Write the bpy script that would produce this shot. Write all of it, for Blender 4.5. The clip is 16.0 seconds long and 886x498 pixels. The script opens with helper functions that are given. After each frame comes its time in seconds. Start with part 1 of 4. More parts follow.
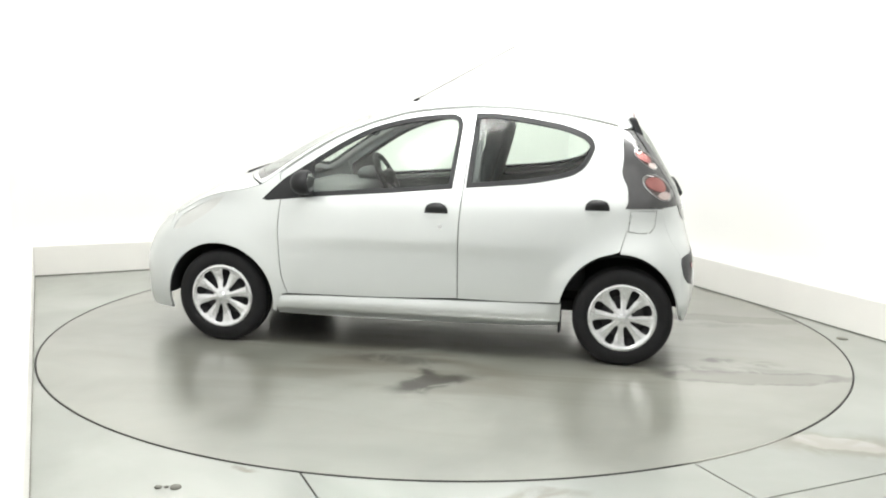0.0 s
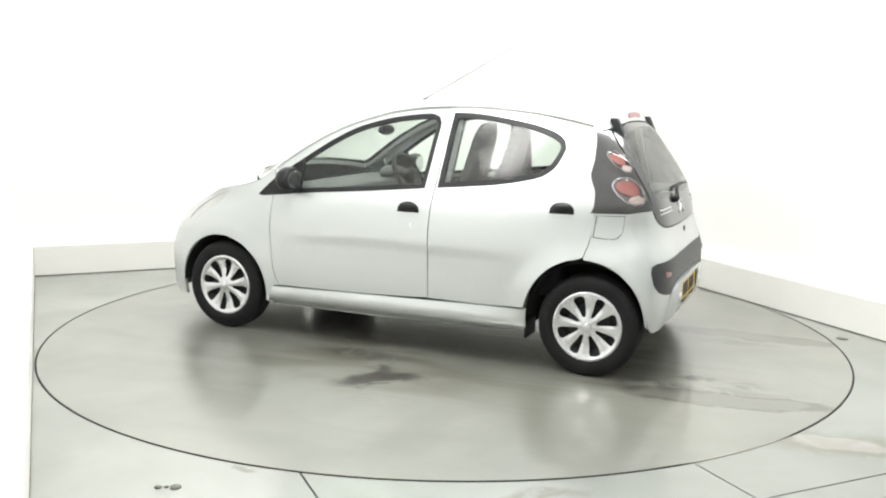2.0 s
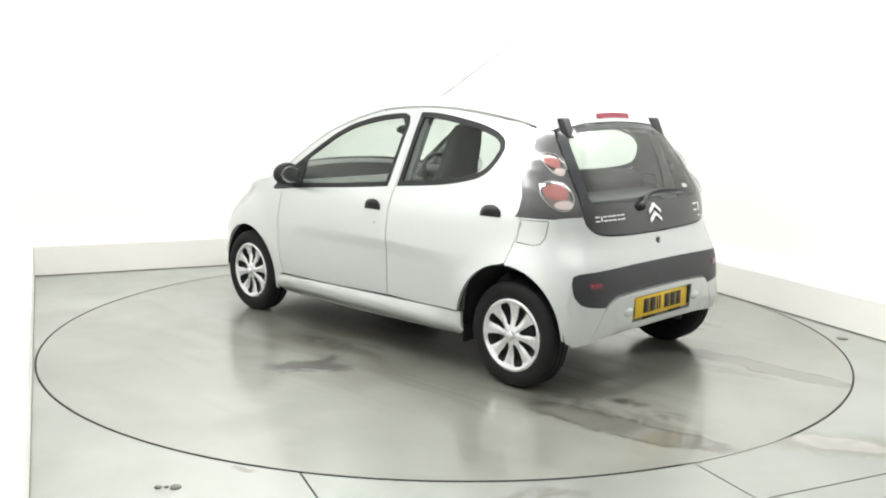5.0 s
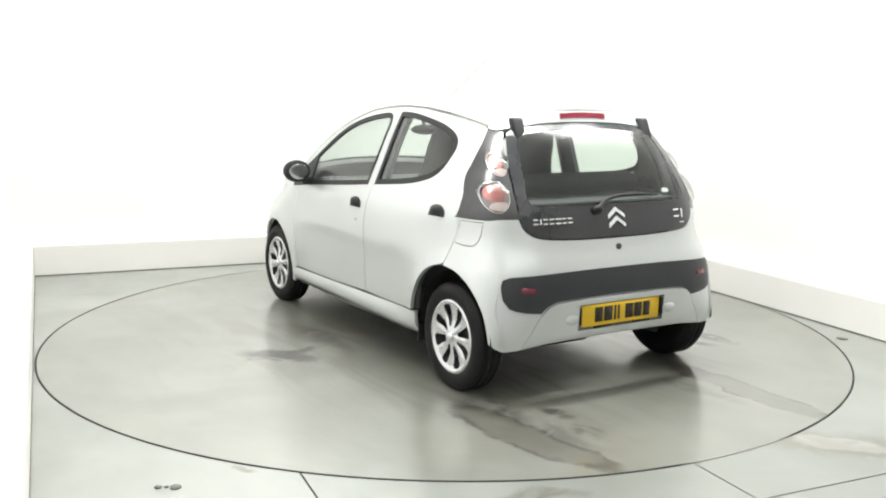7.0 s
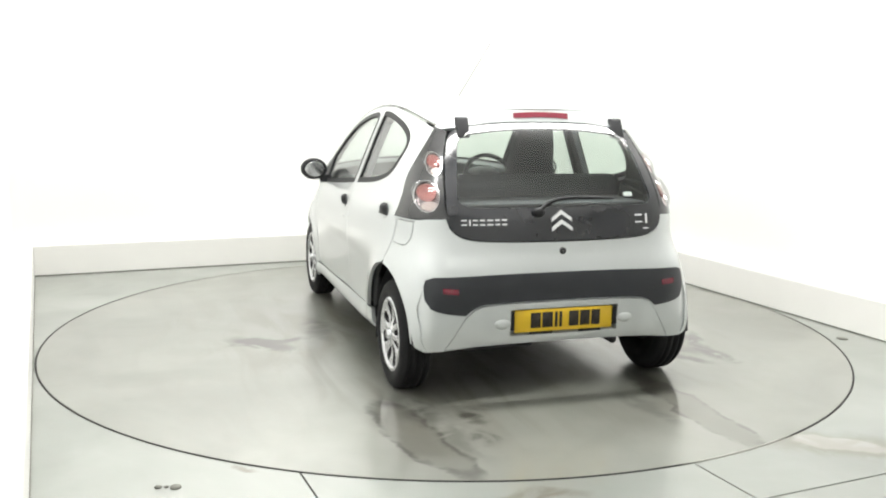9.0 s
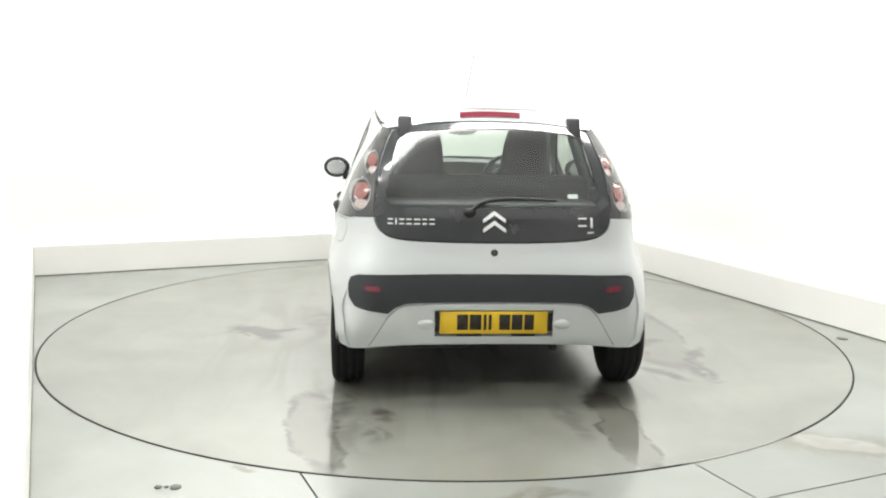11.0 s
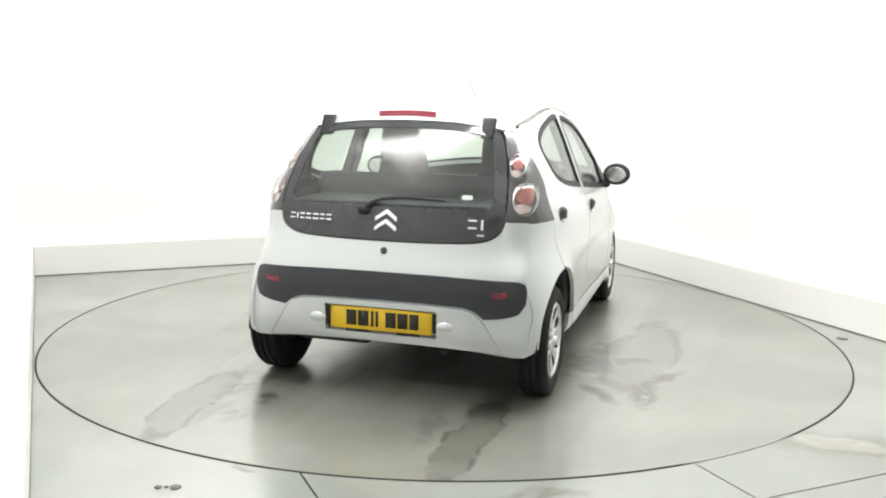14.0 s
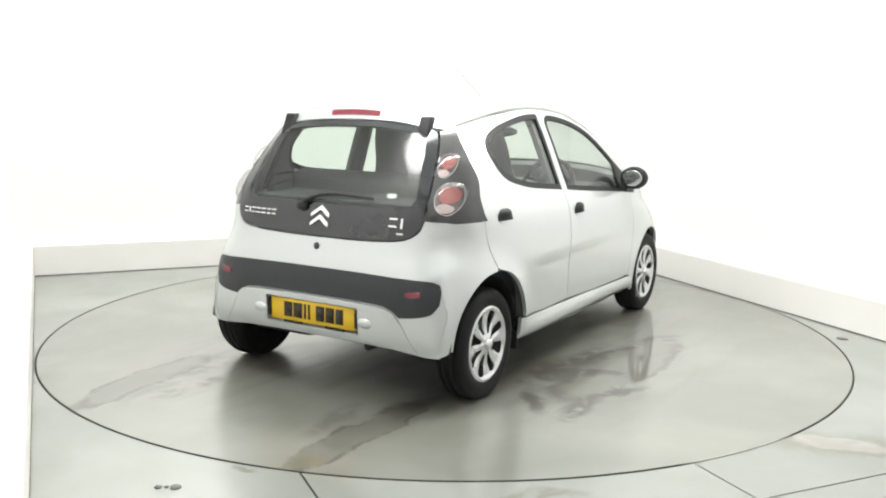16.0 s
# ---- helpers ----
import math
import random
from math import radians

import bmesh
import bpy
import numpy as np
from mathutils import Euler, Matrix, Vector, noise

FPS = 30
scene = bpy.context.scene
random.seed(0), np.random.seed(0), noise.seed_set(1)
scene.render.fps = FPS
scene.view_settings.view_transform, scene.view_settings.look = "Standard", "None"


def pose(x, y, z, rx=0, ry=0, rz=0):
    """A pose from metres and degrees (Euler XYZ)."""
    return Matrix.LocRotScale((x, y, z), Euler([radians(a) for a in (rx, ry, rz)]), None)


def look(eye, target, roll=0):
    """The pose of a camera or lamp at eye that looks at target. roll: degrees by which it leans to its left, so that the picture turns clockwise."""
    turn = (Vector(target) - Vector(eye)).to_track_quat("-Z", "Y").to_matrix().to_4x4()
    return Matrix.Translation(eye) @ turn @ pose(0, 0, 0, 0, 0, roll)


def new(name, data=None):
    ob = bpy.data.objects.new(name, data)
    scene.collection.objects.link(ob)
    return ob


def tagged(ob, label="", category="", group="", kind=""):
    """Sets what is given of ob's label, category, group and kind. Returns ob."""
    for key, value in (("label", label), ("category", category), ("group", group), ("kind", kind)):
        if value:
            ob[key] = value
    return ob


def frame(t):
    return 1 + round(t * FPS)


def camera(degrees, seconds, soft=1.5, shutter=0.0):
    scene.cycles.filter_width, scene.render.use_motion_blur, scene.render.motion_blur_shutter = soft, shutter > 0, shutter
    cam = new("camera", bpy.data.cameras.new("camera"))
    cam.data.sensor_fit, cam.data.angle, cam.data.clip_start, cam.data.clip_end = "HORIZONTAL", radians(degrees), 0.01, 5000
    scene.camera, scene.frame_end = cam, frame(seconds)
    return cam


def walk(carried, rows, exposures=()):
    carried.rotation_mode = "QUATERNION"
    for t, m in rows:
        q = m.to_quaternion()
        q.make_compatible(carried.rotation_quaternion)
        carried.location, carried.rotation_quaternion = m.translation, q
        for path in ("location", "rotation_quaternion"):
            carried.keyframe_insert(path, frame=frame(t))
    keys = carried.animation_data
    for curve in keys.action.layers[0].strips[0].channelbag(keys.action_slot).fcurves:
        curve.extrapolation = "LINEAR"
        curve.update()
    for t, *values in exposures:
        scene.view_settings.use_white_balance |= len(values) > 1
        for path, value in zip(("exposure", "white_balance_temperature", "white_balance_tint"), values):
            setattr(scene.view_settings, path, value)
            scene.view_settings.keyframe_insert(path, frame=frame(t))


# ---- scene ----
from mathutils.geometry import delaunay_2d_cdt

# ---- camera: fixed on a stand, looking down a little on the turntable ----
cam = camera(52.0, 16.0, soft=2.0)
EYE = Vector((0.0, -5.711, 1.443))
AIM = EYE + Vector((-0.00317, 0.98689, -0.1614))
walk(cam, [(0.0, look(EYE, AIM, 0.919)), (16.0, look(EYE, AIM, 0.919))])
scene.view_settings.exposure = 0.0

# ---- room axes: the booth is turned 24 degrees about the turntable's centre ----
ROOM = Matrix.Rotation(radians(24.0), 4, "Z")
HALF_W, BACK_V, FRONT_V, WALL_H = 2.43, 2.63, -6.4, 3.3
PLINTH_H, PLINTH_D = 0.243, 0.155
TABLE_R = 2.415

# ---- light: a closed white booth under one big ceiling softbox, an added front fill and wall tubes ----
world = bpy.data.worlds.new("world")
scene.world = world
world.use_nodes = True
world.node_tree.nodes["Background"].inputs[0].default_value = (1, 1, 1, 1)
world.node_tree.nodes["Background"].inputs[1].default_value = 0.3


def area_lamp(name, u, v, z, sx, sy, watts, aim):
    d = bpy.data.lights.new(name, "AREA")
    d.shape, d.size, d.size_y, d.energy, d.color = "RECTANGLE", sx, sy, watts, (1.0, 0.995, 0.965)
    ob = new(name, d)
    ob.matrix_world = look(ROOM @ Vector((u, v, z)), ROOM @ Vector(aim))
    return ob


area_lamp("ceiling_softbox", 0, -0.6, 3.2, 3.4, 4.4, 21, (0, -0.6001, 0))
# added fill, out of view overhead, brightens the sides facing the camera
area_lamp("front_fill", 0, -4.5, 3.2, 4.6, 3.4, 40, (0, -4.5001, 0))
# rows of tubes along the top of the walls wash them white
area_lamp("wall_tubes_left", -1.95, -1.2, 3.15, 0.25, 7.0, 136, (-2.75, -1.2, 0.9))
area_lamp("wall_tubes_right", 1.95, -1.2, 3.15, 0.25, 7.0, 90, (2.75, -1.2, 0.9))
area_lamp("wall_tubes_back", 0.0, 2.1, 3.15, 4.0, 0.25, 80, (0.0, 2.9, 0.9))


# ---- materials ----
def material(name, base, rough=0.5, metal=0.0, coat=0.0, var=0.0, scale=8.0, bump=0.0, bscale=60.0, spec=0.5, rvar=0.0):
    m = bpy.data.materials.new(name)
    m.use_nodes = True
    nt = m.node_tree
    b = nt.nodes["Principled BSDF"]
    b.inputs["Base Color"].default_value = (*base, 1)
    b.inputs["Roughness"].default_value = rough
    b.inputs["Metallic"].default_value = metal
    b.inputs["Coat Weight"].default_value = coat
    b.inputs["Coat Roughness"].default_value = 0.06
    b.inputs["Specular IOR Level"].default_value = spec
    tc = nt.nodes.new("ShaderNodeTexCoord")
    if var or rvar:
        big = nt.nodes.new("ShaderNodeTexNoise")
        big.inputs["Scale"].default_value, big.inputs["Detail"].default_value = scale, 6
        nt.links.new(tc.outputs["Object"], big.inputs["Vector"])
        if var:
            ramp = nt.nodes.new("ShaderNodeMix")
            ramp.data_type = "RGBA"
            ramp.inputs[6].default_value = (*[c * (1 - var) for c in base], 1)
            ramp.inputs[7].default_value = (*[min(1, c * (1 + var)) for c in base], 1)
            nt.links.new(big.outputs["Fac"], ramp.inputs[0])
            nt.links.new(ramp.outputs[2], b.inputs["Base Color"])
        if rvar:
            mr = nt.nodes.new("ShaderNodeMapRange")
            mr.inputs[3].default_value, mr.inputs[4].default_value = max(0.02, rough - rvar), rough + rvar
            nt.links.new(big.outputs["Fac"], mr.inputs[0])
            nt.links.new(mr.outputs[0], b.inputs["Roughness"])
    if bump:
        fine = nt.nodes.new("ShaderNodeTexNoise")
        fine.inputs["Scale"].default_value, fine.inputs["Detail"].default_value = bscale, 4
        nt.links.new(tc.outputs["Object"], fine.inputs["Vector"])
        bn = nt.nodes.new("ShaderNodeBump")
        bn.inputs["Strength"].default_value, bn.inputs["Distance"].default_value = bump, 0.002
        nt.links.new(fine.outputs["Fac"], bn.inputs["Height"])
        nt.links.new(bn.outputs[0], b.inputs["Normal"])
    return m


def glass(name, tint, gloss=0.03, face_on=0.05):
    """A thin pane: tinted see-through with a mirror gloss by Fresnel."""
    m = bpy.data.materials.new(name)
    m.use_nodes = True
    nt = m.node_tree
    nt.nodes.clear()
    out = nt.nodes.new("ShaderNodeOutputMaterial")
    mix = nt.nodes.new("ShaderNodeMixShader")
    tr = nt.nodes.new("ShaderNodeBsdfTransparent")
    gl = nt.nodes.new("ShaderNodeBsdfGlossy")
    lw = nt.nodes.new("ShaderNodeLayerWeight")
    pw = nt.nodes.new("ShaderNodeMath")
    pw.operation = "POWER"
    pw.inputs[1].default_value = 3.5
    fr = nt.nodes.new("ShaderNodeMapRange")
    fr.inputs[3].default_value, fr.inputs[4].default_value = face_on, 0.9
    nt.links.new(lw.outputs["Facing"], pw.inputs[0])
    nt.links.new(pw.outputs[0], fr.inputs[0])
    tr.inputs[0].default_value = (*tint, 1)
    gl.inputs["Roughness"].default_value = gloss
    nt.links.new(fr.outputs[0], mix.inputs[0])
    nt.links.new(tr.outputs[0], mix.inputs[1])
    nt.links.new(gl.outputs[0], mix.inputs[2])
    nt.links.new(mix.outputs[0], out.inputs[0])
    return m


PAINT = material("silver_paint", (0.585, 0.61, 0.612), 0.30, 0.45, 0.8, var=0.02, scale=3.0, bump=0.03, bscale=900)
BLACK = material("black_plastic", (0.013, 0.0135, 0.015), 0.5, spec=0.3, bump=0.15, bscale=500, var=0.2, scale=20)
STRIP = material("bumper_plastic", (0.022, 0.024, 0.029), 0.42, bump=0.2, bscale=600, var=0.15, scale=12)
GLOSSBLACK = material("gloss_black", (0.020, 0.021, 0.025), 0.12, coat=0.5, var=0.2, scale=9, rvar=0.05)
GLASS = glass("tinted_glass", (0.88, 0.94, 0.90), 0.14)
GLASS_REAR = glass("rear_glass", (0.80, 0.87, 0.82), 0.20, 0.07)
RUBBER = material("tyre_rubber", (0.011, 0.011, 0.012), 0.65, spec=0.2, bump=0.3, bscale=250, var=0.25, scale=25)
TRIM = material("wheel_trim_silver", (0.68, 0.69, 0.71), 0.24, 0.75, 0.3, var=0.05, scale=30)
CHROME = material("chrome", (0.62, 0.63, 0.64), 0.14, 1.0, var=0.08, scale=30)
DARK = material("underbody_black", (0.012, 0.012, 0.013), 0.85, var=0.3, scale=10)
CLOTH = material("seat_cloth", (0.045, 0.047, 0.052), 0.9, bump=0.12, bscale=180, var=0.2, scale=9)
INTERIOR = material("grey_interior_plastic", (0.085, 0.09, 0.092), 0.65, bump=0.25, bscale=400, var=0.12, scale=10)
LINING = material("headlining", (0.45, 0.46, 0.44), 0.9, bump=0.3, bscale=300, var=0.06, scale=10)
RED = material("red_lens", (0.17, 0.007, 0.024), 0.15, coat=0.6, var=0.25, scale=40)
CLEARLENS = glass("clear_lens", (0.86, 0.86, 0.86), 0.08, 0.04)
REFLECTOR = material("lamp_reflector", (0.27, 0.235, 0.235), 0.22, 0.8, var=0.35, scale=35)
PINK = material("lamp_red_reflector", (0.34, 0.13, 0.12), 0.2, 0.5, 0.6, var=0.5, scale=45)
HEADBOWL = material("headlamp_bowl", (0.80, 0.81, 0.80), 0.25, 0.2, 0.4, var=0.12, scale=25)
SMOKE = material("lamp_surround", (0.045, 0.045, 0.047), 0.22, 0.2, 0.6, var=0.2, scale=20)
YELLOW = material("plate_yellow", (0.72, 0.47, 0.018), 0.4, var=0.05, scale=15)
INK = material("plate_black", (0.02, 0.015, 0.01), 0.5)
LAMPCLEAR = material("lamp_clear_cover", (0.52, 0.44, 0.42), 0.2, 0.4, 0.5, var=0.3, scale=60)
SHADE_AND_TRIM_GREY = material("shade_and_trim_grey", (0.16, 0.16, 0.14), 0.8, var=0.3, scale=12)
STICKER = material("pale_sticker", (0.55, 0.56, 0.56), 0.6, var=0.2, scale=90)
WHITE_LETTER = material("silver_badge", (0.80, 0.81, 0.82), 0.25, 0.5)
WALL = material("white_wall", (0.90, 0.90, 0.885), 0.7, var=0.012, scale=1.5, bump=0.08, bscale=40)
BOARD = material("plinth_paint", (0.84, 0.83, 0.80), 0.5, var=0.035, scale=3.0, bump=0.1, bscale=80, rvar=0.1)


# ---- mesh tools ----
def part(name, bm, mat, parent=None, label="", smooth=True):
    me = bpy.data.meshes.new(name)
    if smooth:
        for f in bm.faces:
            f.smooth = True
    bm.to_mesh(me)
    bm.free()
    me.materials.append(mat)
    ob = new(name, me)
    if parent is not None:
        ob.parent = parent
    if label:
        tagged(ob, label)
    return ob


def spl(xs, ys):
    """Monotone cubic curve through knots."""
    xs, ys = list(map(float, xs)), list(map(float, ys))
    h = [b - a for a, b in zip(xs, xs[1:])]
    d = [(b - a) / k for a, b, k in zip(ys, ys[1:], h)]
    m = [d[0]] + [0.0 if p * q <= 0 else (h[i] + h[i + 1]) * 3 / ((2 * h[i + 1] + h[i]) / p + (h[i + 1] + 2 * h[i]) / q)
                  for i, (p, q) in enumerate(zip(d, d[1:]))] + [d[-1]]

    def f(x):
        if x <= xs[0]:
            return ys[0] + m[0] * (x - xs[0]) * 0
        if x >= xs[-1]:
            return ys[-1]
        i = max(k for k in range(len(h)) if xs[k] <= x)
        t = (x - xs[i]) / h[i]
        return ((2 * t**3 - 3 * t * t + 1) * ys[i] + (t**3 - 2 * t * t + t) * h[i] * m[i]
                + (3 * t * t - 2 * t**3) * ys[i + 1] + (t**3 - t * t) * h[i] * m[i + 1])
    return f


def smooth_line(pts, step=0.025):
    """Points evenly along a soft curve through the control points."""
    if len(pts) == 2:
        (ax, ay), (bx, by) = pts
        n = max(1, int(math.hypot(bx - ax, by - ay) / step))
        return [(ax + (bx - ax) * i / n, ay + (by - ay) * i / n) for i in range(n + 1)]
    P = [pts[0]] + list(pts) + [pts[-1]]
    out = [pts[0]]
    for a, b, c, d in zip(P, P[1:], P[2:], P[3:]):
        n = max(1, int(math.hypot(c[0] - b[0], c[1] - b[1]) / step))
        for i in range(1, n + 1):
            t = i / n
            out.append(tuple(0.5 * (2 * b[k] + (c[k] - a[k]) * t + (2 * a[k] - 5 * b[k] + 4 * c[k] - d[k]) * t * t
                                    + (3 * b[k] - a[k] - 3 * c[k] + d[k]) * t**3) for k in (0, 1)))
    return out


def loop(*segs, step=0.025):
    """A closed outline of soft segments that meet in corners."""
    out = []
    for s in segs:
        out += smooth_line(s, step)
    res = []
    for p in out:
        if not res or math.hypot(p[0] - res[-1][0], p[1] - res[-1][1]) > 1e-4:
            res.append(p)
    if math.hypot(res[0][0] - res[-1][0], res[0][1] - res[-1][1]) < 1e-4:
        res.pop()
    return res


def signed(poly):
    return 0.5 * sum(a[0] * b[1] - b[0] * a[1] for a, b in zip(poly, poly[1:] + poly[:1]))


def inset(poly, d):
    """The outline moved inwards by d."""
    s = 1 if signed(poly) > 0 else -1
    n, out = len(poly), []
    for i in range(n):
        a, b, c = poly[i - 1], poly[i], poly[(i + 1) % n]
        e1, e2 = Vector((b[0] - a[0], b[1] - a[1])).normalized(), Vector((c[0] - b[0], c[1] - b[1])).normalized()
        n1, n2 = Vector((-e1.y, e1.x)) * s, Vector((-e2.y, e2.x)) * s
        k = n1 + n2
        k = k / max(0.35, k.length_squared / 2)
        out.append((b[0] + k.x * d, b[1] + k.y * d))
    return out


def within_poly(poly, P):
    x, y = P[:, 0], P[:, 1]
    res = np.zeros(len(P), bool)
    q = np.array(poly)
    for (ax, ay), (bx, by) in zip(q, np.roll(q, -1, 0)):
        c = (ay > y) != (by > y)
        if ay != by:
            res ^= c & (x < (bx - ax) * (y - ay) / (by - ay) + ax)
    return res


def mesh_region(outer, holes, h):
    loops = [outer, *holes]
    verts, edges = [], []
    for lp in loops:
        s = len(verts)
        verts += lp
        edges += [(s + i, s + (i + 1) % len(lp)) for i in range(len(lp))]
    B = np.array(verts)
    lo, hi = B.min(0), B.max(0)
    gx, gy = np.arange(lo[0] + h / 2, hi[0], h), np.arange(lo[1] + h / 2, hi[1], h * 0.87)
    G = np.array([(x + (j % 2) * h / 2, y) for j, y in enumerate(gy) for x in gx]).reshape(-1, 2)
    if len(G):
        ok = within_poly(outer, G)
        for hl in holes:
            ok &= ~within_poly(hl, G)
        G = G[ok]
    if len(G):
        dist = np.sqrt(((G[:, None] - B[None]) ** 2).sum(-1)).min(1)
        G = G[dist > 0.45 * h]
    pts = [Vector(p) for p in verts] + [Vector(p) for p in G]
    v, _, faces, *_ = delaunay_2d_cdt(pts, edges, [], 0, 1e-6)
    V = np.array([tuple(p) for p in v])
    C = np.array([V[list(f)].mean(0) for f in faces])
    keep = within_poly(outer, C)
    for hl in holes:
        keep &= ~within_poly(hl, C)
    return V, [f for f, k in zip(faces, keep) if k]


MID = Vector((1.25, 0, 0.62))


def panel_bm(outer, holes, fmap, h=0.04, rim=0.015, off=0.0, ref=MID, bulge=None):
    """A sheet with its outline and holes laid on a surface, its rims turned inwards."""
    V, faces = mesh_region(outer, holes, h)
    bm = bmesh.new()
    nrm, vs = [], []
    e = 1e-3
    for a, b in V:
        p = Vector(fmap(a, b))
        n = (Vector(fmap(a + e, b)) - Vector(fmap(a - e, b))).cross(Vector(fmap(a, b + e)) - Vector(fmap(a, b - e)))
        n.normalize()
        if n.dot(p - ref) < 0:
            n = -n
        nrm.append(n)
        o = off + (bulge(a, b) if bulge else 0)
        vs.append(bm.verts.new(p + n * o))
    for f in faces:
        if len(set(f)) < 3:
            continue
        c = [vs[i] for i in f]
        m = sum((nrm[i] for i in f), Vector())
        if (c[1].co - c[0].co).cross(c[2].co - c[0].co).dot(m) < 0:
            c.reverse()
        try:
            bm.faces.new(c)
        except ValueError:
            pass
    bm.verts.index_update()
    if rim:
        border = [x for x in bm.edges if len(x.link_faces) == 1]
        inner = {}
        for x in border:
            for q in x.verts:
                if q not in inner:
                    inner[q] = bm.verts.new(q.co - nrm[q.index] * rim)
        for x in border:
            f = x.link_faces[0]
            a, b = x.verts
            ls = [l.vert for l in f.loops]
            if ls[(ls.index(a) + 1) % len(ls)] == b:
                a, b = b, a
            nf = bm.faces.new((a, b, inner[b], inner[a]))
            x.smooth = False
    return bm


def panel(name, outer, holes, fmap, mat, parent, label="", **kw):
    return part(name, panel_bm(outer, holes, fmap, **kw), mat, parent, label)


def box(bm, x0, x1, y0, y1, z0, z1, bevel=0.0, seg=2, m=None):
    r = bmesh.ops.create_cube(bm, size=1.0)
    for v in r["verts"]:
        v.co = Vector(((x0 + x1) / 2 + v.co.x * (x1 - x0), (y0 + y1) / 2 + v.co.y * (y1 - y0), (z0 + z1) / 2 + v.co.z * (z1 - z0)))
        if m:
            v.co = m @ v.co
    if bevel:
        es = list({e for v in r["verts"] for e in v.link_edges})
        bmesh.ops.bevel(bm, geom=es, offset=bevel, segments=seg, affect="EDGES", profile=0.6)
    return bm


def lathe(prof, n=48, axis="Y", m=None):
    """Turn a profile of (radius, along) about an axis."""
    bm = bmesh.new()
    rings = []
    for r, a in prof:
        ring = []
        for i in range(n):
            t = 2 * math.pi * i / n
            c = Vector((r * math.cos(t), a, r * math.sin(t))) if axis == "Y" else Vector((r * math.cos(t), r * math.sin(t), a))
            ring.append(bm.verts.new(m @ c if m else c))
        rings.append(ring)
    for A, B in zip(rings, rings[1:]):
        for i in range(n):
            bm.faces.new((A[i], A[(i + 1) % n], B[(i + 1) % n], B[i]))
    bmesh.ops.recalc_face_normals(bm, faces=bm.faces)
    return bm


def tube(pts, r, n=8, taper=None):
    """A round bar along a line of points."""
    bm = bmesh.new()
    pts = [Vector(p) for p in pts]
    rings = []
    for i, p in enumerate(pts):
        d = (pts[min(i + 1, len(pts) - 1)] - pts[max(i - 1, 0)]).normalized()
        s = d.cross(Vector((0.13, 0.21, 0.97)))
        if s.length < 0.05:
            s = d.cross(Vector((1, 0, 0)))
        s.normalize()
        w = d.cross(s)
        k = r * (1 if taper is None else 1 + (taper - 1) * i / (len(pts) - 1))
        rings.append([bm.verts.new(p + (s * math.cos(2 * math.pi * j / n) + w * math.sin(2 * math.pi * j / n)) * k) for j in range(n)])
    for A, B in zip(rings, rings[1:]):
        for j in range(n):
            bm.faces.new((A[j], A[(j + 1) % n], B[(j + 1) % n], B[j]))
    bm.faces.new(rings[0][::-1])
    bm.faces.new(rings[-1])
    bmesh.ops.recalc_face_normals(bm, faces=bm.faces)
    return bm


